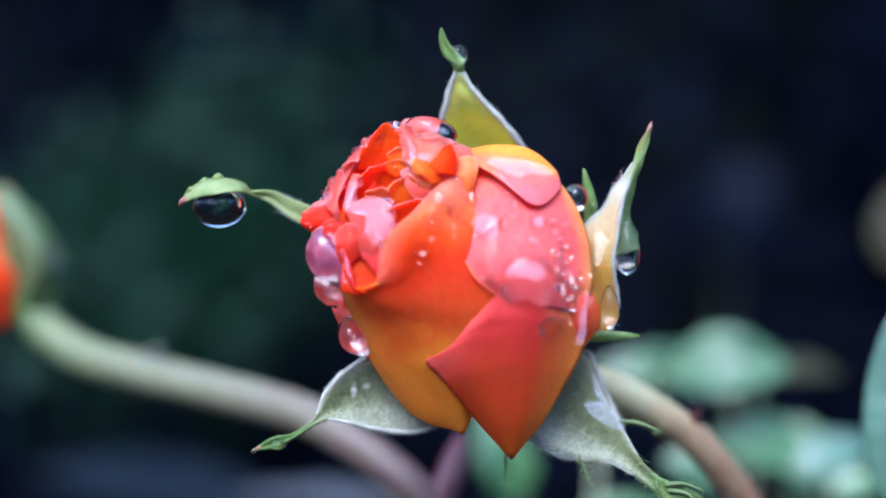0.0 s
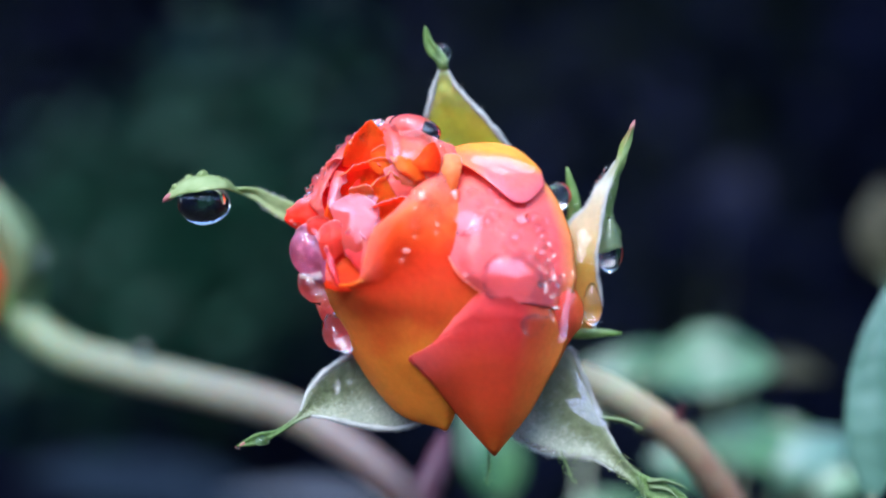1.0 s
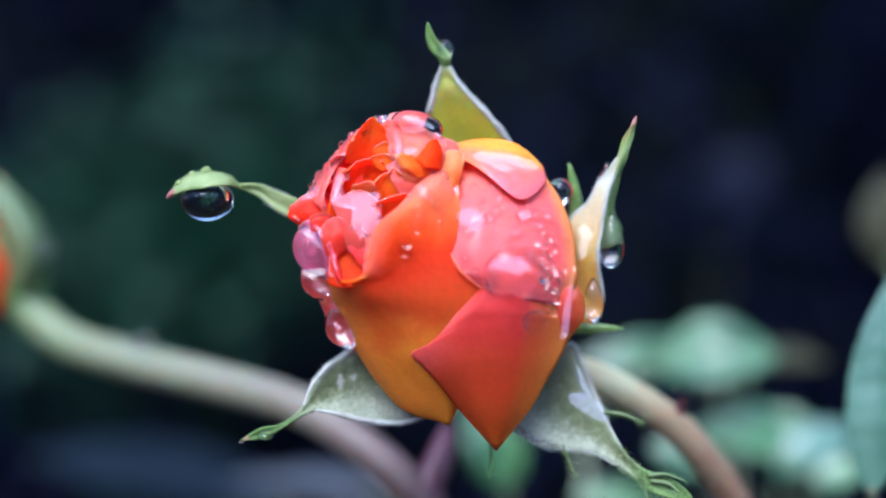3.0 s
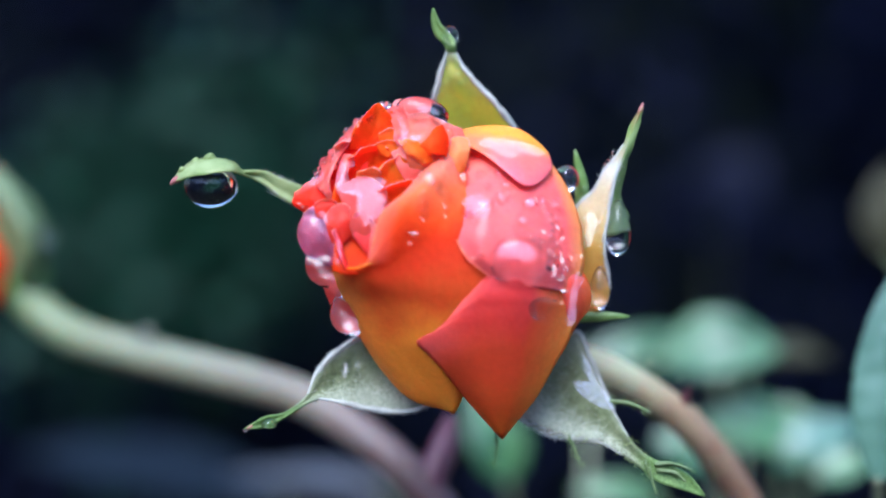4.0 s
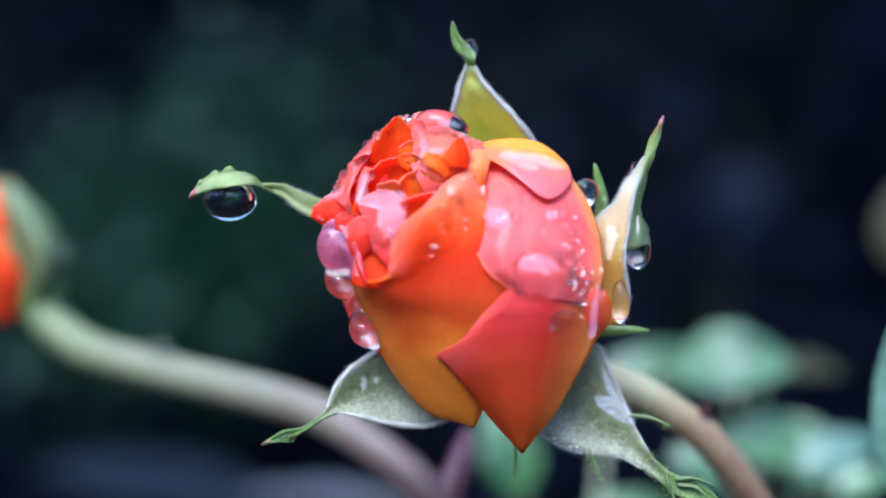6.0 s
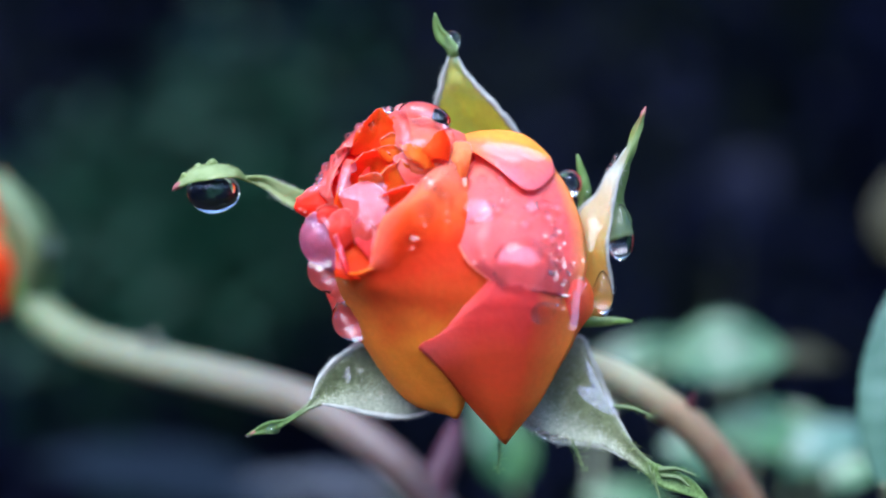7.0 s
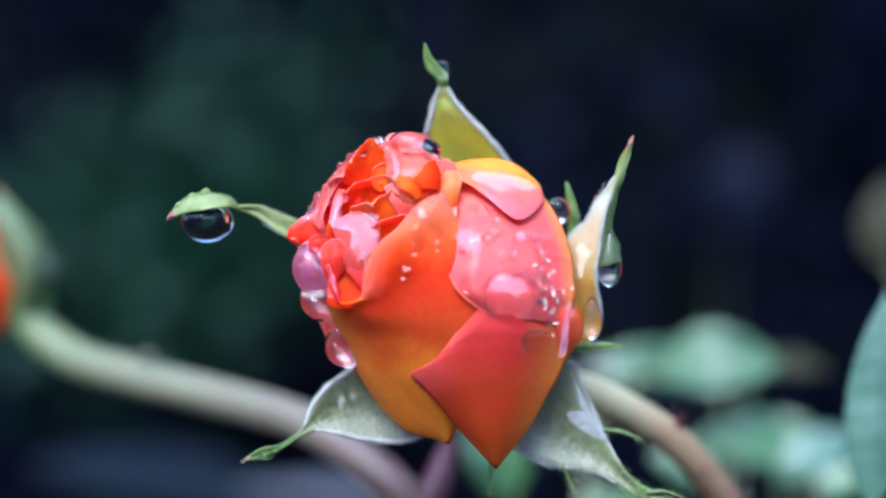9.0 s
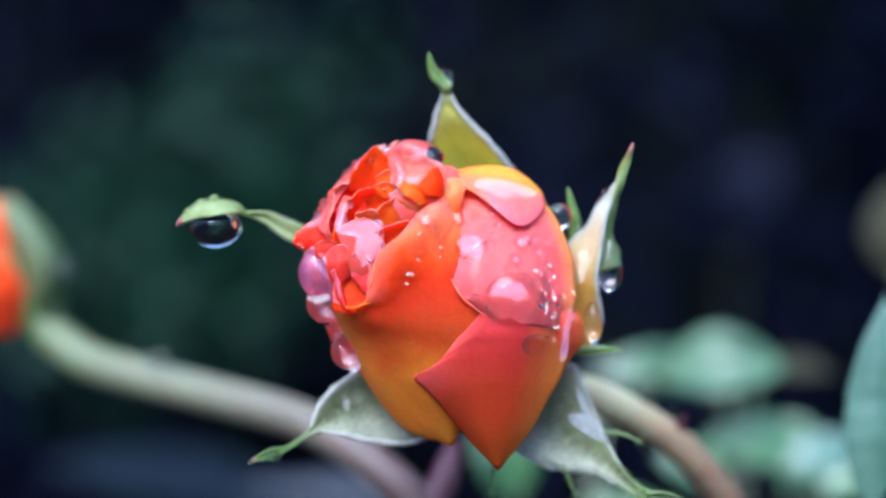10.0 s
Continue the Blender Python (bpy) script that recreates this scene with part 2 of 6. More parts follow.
STEM_RED = petal_material("stem_reddish", [(0.0, (0.38, 0.36, 0.20)), (0.3, (0.35, 0.31, 0.18)), (0.42, (0.28, 0.20, 0.115)), (0.6, (0.19, 0.108, 0.065)), (1.0, (0.15, 0.075, 0.05))], glow=0.0, wet=0.1, rough=0.5, spec=0.3)
SHOOT = plain_green("shoot_purple", (0.065, 0.014, 0.022), (0.105, 0.026, 0.036), 120, 0.45, 0.5, 0)


def leaf_material(name, a, b_, rough=0.3):
    m, n, l, b = material(name, rough, 0.7)
    tc = n.new("ShaderNodeTexCoord")
    nz = noise_node(n, l, 75, 4)
    r = ramp(n, [(0.4, a), (0.6, b_)])
    l.new(nz.outputs[0], r.inputs[0])
    sep = n.new("ShaderNodeSeparateXYZ")
    l.new(tc.outputs["UV"], sep.inputs[0])
    wav = n.new("ShaderNodeTexWave")
    wav.bands_direction = "Y"
    wav.inputs["Scale"].default_value, wav.inputs["Distortion"].default_value = 2.6, 2.5
    l.new(tc.outputs["UV"], wav.inputs["Vector"])
    vr = ramp(n, [(0.0, (1.25, 1.25, 1.1)), (0.16, (1, 1, 1))])
    l.new(wav.outputs[0], vr.inputs[0])
    col = mix_colour(n, l, "MULTIPLY", 0.15, r.outputs[0], vr.outputs[0])
    l.new(col, b.inputs["Base Color"])
    bp = n.new("ShaderNodeBump")
    bp.inputs["Strength"].default_value, bp.inputs["Distance"].default_value = 0.12, 0.0003
    l.new(wav.outputs[0], bp.inputs["Height"])
    l.new(bp.outputs[0], b.inputs["Normal"])
    b.inputs["Coat Weight"].default_value, b.inputs["Coat Roughness"].default_value = 0.3, 0.2
    translucent(m, n, l, b, col, 0.2)
    return m


LEAF = leaf_material("rose_leaf_green", (0.022, 0.080, 0.026), (0.055, 0.148, 0.046), 0.45)
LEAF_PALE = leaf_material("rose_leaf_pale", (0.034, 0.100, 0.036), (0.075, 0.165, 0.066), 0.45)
# green with the sky's bluish sheen put into the base colour
LEAF_SKY = leaf_material("rose_leaf_sky_tinted", (0.048, 0.125, 0.080), (0.082, 0.175, 0.118), 0.5)
# the hedge's deep shade is put into this near-black navy
HEDGE_SHADE_LEAF = plain_green("hedge_shade_leaf", (0.0008, 0.0016, 0.0100), (0.0012, 0.0026, 0.0115), 2.2, 0.6, 0.06, 0)
# sky reflected by a leaf, put into a grey base colour
SKY_SHEEN_LEAF = leaf_material("sky_sheen_leaf", (0.030, 0.034, 0.038), (0.05, 0.055, 0.062), 0.4)
FAR_HIGHLIGHT_LEAF = plain_green("far_highlight_leaf", (0.0010, 0.0022, 0.0098), (0.0013, 0.0027, 0.0112), 30, 0.6, 0.1, 0)
SHADE_TONE_LEAF = plain_green("shade_tone_leaf", (0.0045, 0.0078, 0.0125), (0.0070, 0.0115, 0.0170), 60, 0.85, 0.03, 0)
OLIVE = plain_green("olive_leaf", (0.020, 0.022, 0.010), (0.034, 0.032, 0.014), 60, 0.6, 0.2, 0.1)
GARDEN_LEAF = plain_green("garden_leaf", (0.020, 0.035, 0.016), (0.035, 0.060, 0.025), 10, 0.5, 0.3, 0.1)
SHRUB_LEAF = plain_green("shrub_leaf", (0.0031, 0.0205, 0.0108), (0.0073, 0.040, 0.0188), 12, 0.5, 0.2, 0.1)
# the hedge body is coloured as dark as its shade
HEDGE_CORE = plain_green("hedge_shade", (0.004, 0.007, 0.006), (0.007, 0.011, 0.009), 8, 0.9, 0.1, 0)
SOIL = plain_green("garden_soil", (0.018, 0.015, 0.013), (0.05, 0.042, 0.035), 6, 0.9, 0.2, 0, 80)

WATER, *_, b_ = material("rain_water", 0.0, 0.5)
b_.inputs["Base Color"].default_value = (1, 1, 1, 1)
b_.inputs["Transmission Weight"].default_value = 1.0
b_.inputs["IOR"].default_value = 1.36


def mixed_water(name, clear_part):
    """Water mixed with plain transparency, to lighten the dark shade under drops."""
    m, n, l, b = material(name, 0.0, 0.5)
    b.inputs["Base Color"].default_value = (1, 1, 1, 1)
    b.inputs["Transmission Weight"].default_value = 1.0
    b.inputs["IOR"].default_value = 1.36
    clear, mix = n.new("ShaderNodeBsdfTransparent"), n.new("ShaderNodeMixShader")
    mix.inputs[0].default_value = clear_part
    l.new(b.outputs[0], mix.inputs[1])
    l.new(clear.outputs[0], mix.inputs[2])
    l.new(mix.outputs[0], n["Material Output"].inputs[0])
    return m


WATER_MIXED, WATER_BEAD, WATER_TINY = mixed_water("rain_drop", 0.42), mixed_water("rain_bead", 0.5), mixed_water("fine_rain_bead", 0.68)


def film_material(name, colour):
    """A clear skin of water that mirrors by Fresnel's law; colour tints its shine."""
    m = bpy.data.materials.new(name)
    m.use_nodes = True
    n, l = m.node_tree.nodes, m.node_tree.links
    n.remove(n["Principled BSDF"])
    clear, gloss, fres, fmix = n.new("ShaderNodeBsdfTransparent"), n.new("ShaderNodeBsdfGlossy"), n.new("ShaderNodeFresnel"), n.new("ShaderNodeMixShader")
    gloss.inputs["Roughness"].default_value = 0.22
    gloss.inputs["Color"].default_value = (*colour, 1)
    fres.inputs["IOR"].default_value = 1.333
    l.new(fres.outputs[0], fmix.inputs[0])
    l.new(clear.outputs[0], fmix.inputs[1])
    l.new(gloss.outputs[0], fmix.inputs[2])
    l.new(fmix.outputs[0], n["Material Output"].inputs[0])
    return m


# the sky's lilac and blue are put into the gloss colours
FILM = film_material("lilac_tinted_rain_film", (0.60, 0.60, 0.86))
FILM_SOFT = film_material("soft_sheen_film", (0.66, 0.52, 0.76))
FILM_GLINT = film_material("glint_film", (1.0, 1.0, 1.0))
FILM_SKY = film_material("sky_tinted_rain_film", (0.52, 0.58, 0.85))
FILM_CLEAR = film_material("rain_film", (0.78, 0.80, 0.86))


# ---- mesh tools ----
def mesh_object(name, verts, faces, mat, parent=None, label="", uvs=None, smooth=True):
    me = bpy.data.meshes.new(name)
    me.from_pydata([tuple(v) for v in verts], [], [tuple(f) for f in faces])
    if uvs is not None:
        lay = me.uv_layers.new(name="UVMap")
        idx = np.empty(len(me.loops), dtype=np.int32)
        me.loops.foreach_get("vertex_index", idx)
        lay.data.foreach_set("uv", np.asarray(uvs, dtype=np.float32)[idx].ravel())
    me.polygons.foreach_set("use_smooth", [smooth] * len(me.polygons))
    me.materials.append(mat)
    me.update()
    ob = new(name, me)
    if parent:
        ob.parent = parent
    if label:
        ob["label"] = label
    return ob


def thing(name, m, label, category, group="", kind=""):
    ob = new(name)
    ob.empty_display_size = 0.002
    ob.matrix_world = m
    return tagged(ob, label, category, group, kind)


def catmull(pts, n):
    """Smooth curve (or row of curves) through the points along axis 0, n samples."""
    p = np.asarray(pts, dtype=float)
    p = np.concatenate([[2 * p[0] - p[1]], p, [2 * p[-1] - p[-2]]])
    t = np.linspace(0, len(p) - 3 - 1e-9, n)
    i = t.astype(int)
    s = (t - i).reshape(-1, *([1] * (p.ndim - 1)))
    a, b, c, d = p[i], p[i + 1], p[i + 2], p[i + 3]
    return 0.5 * (2 * b + (c - a) * s + (2 * a - 5 * b + 4 * c - d) * s**2 + (3 * b - a - 3 * c + d) * s**3)


def catmull_at(pts, t):
    """The same curve at the places t, from 0 to 1."""
    p = np.asarray(pts, dtype=float)
    p = np.concatenate([[2 * p[0] - p[1]], p, [2 * p[-1] - p[-2]]])
    t = np.clip(t, 0, 1) * (len(p) - 3 - 1e-9)
    i = t.astype(int)
    s = (t - i)[:, None]
    a, b, c, d = p[i], p[i + 1], p[i + 2], p[i + 3]
    return 0.5 * (2 * b + (c - a) * s + (2 * a - 5 * b + 4 * c - d) * s**2 + (3 * b - a - 3 * c + d) * s**3)


def smooth_noise(p, scale, seed):
    return np.array([noise.noise(Vector(q) * scale + Vector((seed * 3.1, seed * 1.7, seed))) for q in p])


def sheet(rows, nu=22, nv=26, thick=0.25, ruffle=0.12, seed=1, round_=0.0, foot=0.0, wave=0.0, curl=0.0):
    """A thick, slightly ruffled sheet through rows of control points (mm), from foot to rim; round_ and foot round off
    the corners of rim and foot, wave frills the rim. Returns verts, faces, uvs in metres."""
    c = catmull(np.swapaxes(np.asarray(rows, dtype=float), 0, 1), nu)
    g = np.zeros((nv, nu, 3))
    vv = np.linspace(0, 1, nv)
    for i in range(nu):
        e = abs(2 * i / (nu - 1) - 1) ** 3.5
        lo, hi = foot * e, 1 - round_ * e * (1 + 0.25 * math.sin(seed * 2.3 + 3 * i / nu)) - 0.09 * min(wave, 0.8) * (0.5 + noise.noise(Vector((i * 0.55, seed, 0.3))) + 0.5 * noise.noise(Vector((i * 1.7, seed, 4.0))))
        g[:, i] = catmull_at(c[i], lo + (hi - lo) * vv)
    du, dv = np.gradient(g, axis=1), np.gradient(g, axis=0)
    nor = np.cross(du, dv)
    nor /= np.linalg.norm(nor, axis=2, keepdims=True) + 1e-9
    v = np.linspace(0, 1, nv)[:, None] * np.ones((1, nu))
    u = np.linspace(0, 1, nu)[None, :] * np.ones((nv, 1))
    if ruffle:
        w = smooth_noise(g.reshape(-1, 3), 0.55, seed).reshape(nv, nu)
        w += 0.5 * smooth_noise(g.reshape(-1, 3), 1.4, seed + 5).reshape(nv, nu)
        w += wave * 3 * np.clip(v - 0.55, 0, 1) * np.sin(u * (9 + seed % 5) + seed)
        g = g + nor * (w * ruffle * (0.4 + 1.2 * v))[..., None]
    g = g + nor * (curl * np.clip((v - 0.72) / 0.28, 0, 1) ** 2)[..., None]
    edge = np.minimum(np.minimum(u, 1 - u), np.minimum(v, 1 - v))
    h = thick * 0.5 * np.clip(0.35 + edge * 6, 0, 1)
    top, bot = g + nor * h[..., None], g - nor * h[..., None]
    k = nu * nv
    verts = np.concatenate([top.reshape(-1, 3), bot.reshape(-1, 3)]) * MM
    q = np.arange(k).reshape(nv, nu)
    a, b, c, d = q[:-1, :-1].ravel(), q[:-1, 1:].ravel(), q[1:, 1:].ravel(), q[1:, :-1].ravel()
    faces = np.concatenate([np.stack([a, b, c, d], 1), np.stack([d, c, b, a], 1) + k])
    rim = np.concatenate([q[0, :], q[1:, -1], q[-1, -2::-1], q[-2:0:-1, 0]])
    nxt = np.roll(rim, -1)
    faces = np.concatenate([faces, np.stack([nxt, rim, rim + k, nxt + k], 1)])
    uv = np.stack([u.ravel(), v.ravel()], 1)
    return verts, faces, np.concatenate([uv, uv])


def tube(points, radii, sides=10, samples=None, wobble=0.0, seed=0):
    """A tapering round stalk through points (mm). Returns verts, faces, uvs in metres."""
    samples = samples or len(points) * 6
    c = catmull(points, samples)
    r = catmull(np.asarray(radii, dtype=float)[:, None], samples)[:, 0]
    t = np.gradient(c, axis=0)
    t /= np.linalg.norm(t, axis=1, keepdims=True) + 1e-9
    ref = np.array([0.31, 0.87, 0.38])
    s = np.cross(t, ref)
    s /= np.linalg.norm(s, axis=1, keepdims=True) + 1e-9
    w = np.cross(t, s)
    ang = np.linspace(0, 2 * np.pi, sides, endpoint=False)
    ring = np.cos(ang)[None, :, None] * s[:, None, :] + np.sin(ang)[None, :, None] * w[:, None, :]
    rr = r[:, None, None] * np.ones((1, sides, 1))
    if wobble:
        rr = rr * (1 + wobble * smooth_noise((c[:, None, :] + ring * 2).reshape(-1, 3), 0.8, seed).reshape(samples, sides, 1))
    v = (c[:, None, :] + ring * rr).reshape(-1, 3) * MM
    q = np.arange(samples * sides).reshape(samples, sides)
    qn = np.roll(q, -1, axis=1)
    faces = np.stack([q[:-1].ravel(), qn[:-1].ravel(), qn[1:].ravel(), q[1:].ravel()], 1).tolist()
    faces += [q[0, ::-1].tolist(), q[-1].tolist()]
    uv = np.stack([np.tile(np.linspace(0, 1, sides), samples), np.repeat(np.linspace(0, 1, samples), sides)], 1)
    return v, faces, uv


def hairs(points, length, radius, count, spread, seed, away=None):
    """Fine tapering hairs along a curve of points (mm), as one mesh's verts and faces."""
    r = np.random.default_rng(seed)
    c = catmull(points, 200)
    verts, faces = [], []
    for _ in range(count):
        p = c[r.integers(0, 200)] + r.normal(0, spread, 3)
        d = r.normal(0, 1, 3)
        if away is not None:
            d = d * 0.7 + np.asarray(away)
        d /= np.linalg.norm(d)
        s = np.cross(d, (0.3, 0.5, 0.8))
        s /= np.linalg.norm(s) + 1e-9
        w = np.cross(d, s)
        ln = length * r.uniform(0.4, 1.2)
        k = len(verts)
        for a in (0, 2.1, 4.2):
            verts.append((p + radius * (math.cos(a) * s + math.sin(a) * w)) * MM)
        bend = r.normal(0, 0.15, 3) * ln
        for a in (0, 2.1, 4.2):
            verts.append((p + d * ln * 0.6 + bend * 0.4 + 0.6 * radius * (math.cos(a) * s + math.sin(a) * w)) * MM)
        verts.append((p + d * ln + bend) * MM)
        for a in range(3):
            b = (a + 1) % 3
            faces += [(k + a, k + b, k + 3 + b, k + 3 + a), (k + 3 + a, k + 3 + b, k + 6)]
    return verts, faces


# ---- ground and hedge ----
def make_ground():
    n, size = 60, 1500.0
    t = np.linspace(-1, 1, n)
    s = np.sign(t) * np.abs(t) ** 4 * size
    verts = [(x, y, 0.02 * noise.noise(Vector((x * 1.3, y * 1.3, 0)))) for y in s for x in s]
    faces = [(j * n + i, j * n + i + 1, (j + 1) * n + i + 1, (j + 1) * n + i) for j in range(n - 1) for i in range(n - 1)]
    tagged(mesh_object("ground", verts, faces, SOIL), "dark damp garden soil", "ground", kind="structure")


def hedge_face(x, z):
    """How far off the hedge's face stands: hollow below, leaning out above to shade it."""
    right = min(1.0, max(0.0, x * 4))
    lean = (0.5 + 0.35 * min(1.0, max(0.0, -x))) * (1 - right) * max(0.0, z - 0.62) + 1.1 * right * max(0.0, z - 0.72)
    return 0.95 + 0.10 * x * x - lean + 0.25 * noise.noise(Vector((x * 1.6, z * 1.6, 2.0)))


def make_hedge():
    hedge = thing("hedge", pose(0, 0, 0), "dense hedge, its deep shade put into the colour", "hedge")
    nx, nz = 40, 24
    xs, zs = np.linspace(-3.2, 3.2, nx), np.linspace(-0.05, 1.0, nz)
    front = [(x, hedge_face(x, z) + 0.10, z) for z in zs for x in xs]
    back = [(x, 1.9 + 0.10 * x * x, z) for z in zs for x in xs]
    k, faces = nx * nz, []
    for j in range(nz - 1):
        for i in range(nx - 1):
            a = j * nx + i
            faces += [(a, a + 1, a + nx + 1, a + nx), (k + a + nx, k + a + nx + 1, k + a + 1, k + a)]
    top = (nz - 1) * nx
    faces += [(top + i, top + i + 1, k + top + i + 1, k + top + i) for i in range(nx - 1)]
    for i in (0, nx - 1):
        faces += [(j * nx + i, (j + 1) * nx + i, k + (j + 1) * nx + i, k + j * nx + i) for j in range(nz - 1)]
    mesh_object("hedge_body", front + back, faces, HEDGE_CORE, hedge, "twiggy inside of the hedge, its shade put into the colour")
    verts, faces, uvs = [], [], []
    r = np.random.default_rng(3)
    for k_ in range(26000):
        x, z = r.uniform(-3.2, 3.2), r.uniform(0.0, 1.03)
        y = hedge_face(x, z) + r.uniform(-0.06, 0.09)
        if k_ >= 23500:
            y = 1.9 + 0.10 * x * x + r.uniform(-0.02, 0.05)
        elif k_ >= 20000:
            z = 1.0 + r.uniform(-0.02, 0.06)
            y = r.uniform(hedge_face(x, z), 1.92 + 0.10 * x * x)
        p = np.array([x, y, z])
        d = r.normal(0, 1, 3) + np.array([0, -0.3, -0.5])
        d /= np.linalg.norm(d)
        s = np.cross(d, r.normal(0, 1, 3))
        s /= np.linalg.norm(s)
        up = np.cross(s, d)
        ln, wd = r.uniform(0.022, 0.04), r.uniform(0.008, 0.0135)
        k = len(verts)
        for t, w_ in ((0, 0.05), (0.3, 0.9), (0.65, 0.85), (1, 0.03)):
            c = p + d * ln * t + up * 0.008 * math.sin(t * 3)
            verts += [c - s * wd * w_ + up * 0.006 * w_, c, c + s * wd * w_ + up * 0.006 * w_]
            uvs += [(0, t), (0.5, t), (1, t)]
        for j in range(3):
            a = k + 3 * j
            faces += [(a, a + 1, a + 4, a + 3), (a + 1, a + 2, a + 5, a + 4)]
    ob = mesh_object("foliage", verts, faces, HEDGE_SHADE_LEAF, hedge, "small leaves in a shade-dark navy colour", uvs)
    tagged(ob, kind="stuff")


def make_unseen_hedge():
    """An unseen hedge added behind the lens to shut off the low sky."""
    hedge = thing("hedge", pose(0, 0, 0), "unseen green hedge added to block the low sky", "hedge")
    n, top, verts, faces = 48, 1.15, [], []
    for k in range(n):
        a = math.pi * (0.98 + 1.04 * k / (n - 1))
        for r_, z in ((1.5, -0.05), (1.42, 0.9), (1.5, top - 0.1), (1.62, top), (2.0, top), (2.05, -0.05)):
            q = r_ + 0.06 * noise.noise(Vector((a * 4, z * 3, r_)))
            verts.append((q * math.cos(a) * 1.2, q * math.sin(a), z))
    for k in range(n - 1):
        faces += [(6 * k + j, 6 * k + 6 + j, 6 * k + 7 + j, 6 * k + 1 + j) for j in range(5)]
    mesh_object("hedge_body", verts, faces, HEDGE_CORE, hedge, "twiggy inside of the hedge, its shade put into the colour")
    r, verts, faces = np.random.default_rng(17), [], []
    for k_ in range(11000):
        a, z = math.pi * r.uniform(0.98, 2.02), r.uniform(0.0, top + 0.05)
        q = r.uniform(1.36, 1.5) + 0.06 * noise.noise(Vector((a * 4, z * 3, 1)))
        if k_ >= 8000:
            q = r.uniform(1.98, 2.12)
        elif k_ >= 5000:
            q, z = r.uniform(1.42, 2.08), top + r.uniform(-0.03, 0.06)
        p = np.array([q * math.cos(a) * 1.2, q * math.sin(a), z])
        d = r.normal(0, 1, 3) + np.array([0, 0, -0.5])
        d /= np.linalg.norm(d)
        s = np.cross(d, r.normal(0, 1, 3))
        s /= np.linalg.norm(s)
        k, ln, wd = len(verts), r.uniform(0.05, 0.09), r.uniform(0.015, 0.028)
        for t, w_ in ((0, 0.05), (0.3, 0.9), (0.65, 0.85), (1, 0.03)):
            c = p + d * ln * t
            verts += [c - s * wd * w_, c + s * wd * w_]
        faces += [(k + 2 * j, k + 2 * j + 1, k + 2 * j + 3, k + 2 * j + 2) for j in range(3)]
    tagged(mesh_object("foliage", verts, faces, GARDEN_LEAF, hedge, "green leaves"), kind="stuff")


def make_spray():
    """Loose green shoots that stand before the hedge."""
    shrub = thing("shrub", pose(-0.2, 0.75, 0), "loose dark green shrub before the hedge", "shrub")
    verts, faces, uvs = [], [], []
    r = np.random.default_rng(9)
    for k_ in range(2720):
        p = np.array([r.normal(0.026, 0.037), r.normal(0, 0.05), r.normal(0.456, 0.031)])
        if k_ >= 2500:
            s = r.uniform(0, 1)
            p = np.array([r.normal(0.06 + 0.05 * s, 0.035), r.normal(0, 0.05), r.normal(0.48 + 0.09 * s, 0.03)])
        d = r.normal(0, 1, 3) + np.array([0, -0.2, -0.3])
        d /= np.linalg.norm(d)
        s = np.cross(d, r.normal(0, 1, 3))
        s /= np.linalg.norm(s)
        up = np.cross(s, d)
        k = len(verts)
        for t, w_ in ((0, 0.05), (0.3, 0.9), (0.65, 0.85), (1, 0.03)):
            c = p + d * 0.018 * t + up * 0.003 * math.sin(t * 3)
            verts += [c - s * 0.0052 * w_ + up * 0.002 * w_, c, c + s * 0.0052 * w_ + up * 0.002 * w_]
        for j in range(3):
            a = k + 3 * j
            faces += [(a, a + 1, a + 4, a + 3), (a + 1, a + 2, a + 5, a + 4)]
    tagged(mesh_object("foliage", verts, faces, SHRUB_LEAF, shrub, "dark green leaves"), kind="stuff")
    for x in (-0.03, 0.0, 0.05):
        v, f, uv = tube([(x * 300, 0, -10), (x * 700, 5, 200), (x * 1000, 0, 420)], [5, 4, 2], 8)
        mesh_object("stem", v, f, SHRUB_LEAF, shrub, "", uv)


make_ground()
make_hedge()
make_unseen_hedge()
make_spray()

# ---- the rose ----
rose = thing("rose", ROSE, "half-open orange and pink rose, wet with rain", "flower")
SURFACES = []


def petal(rows, mat, label="", ruffle=0.12, thick=0.16, seed=1, name="petal", round_=0.0, foot=0.0, wave=0.0, res=26, curl=None):
    curl = (0.3 if res == 26 else 0.0) if curl is None else curl
    v, f, uv = sheet(rows, res, res + 4, thick, ruffle, seed, round_, foot, wave, curl)
    SURFACES.append((v, f))
    ob = mesh_object(name, v, f, mat, rose, label, uv)
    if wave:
        # a thin tube whose paler colour stands for light on the wet rim
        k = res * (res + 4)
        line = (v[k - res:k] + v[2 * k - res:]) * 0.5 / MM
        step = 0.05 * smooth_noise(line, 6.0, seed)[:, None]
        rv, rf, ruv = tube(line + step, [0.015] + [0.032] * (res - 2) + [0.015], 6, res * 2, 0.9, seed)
        mesh_object("rim", rv, rf, RIM, ob, "thin tube, pale for the light on the wet rim", ruv)
    return ob


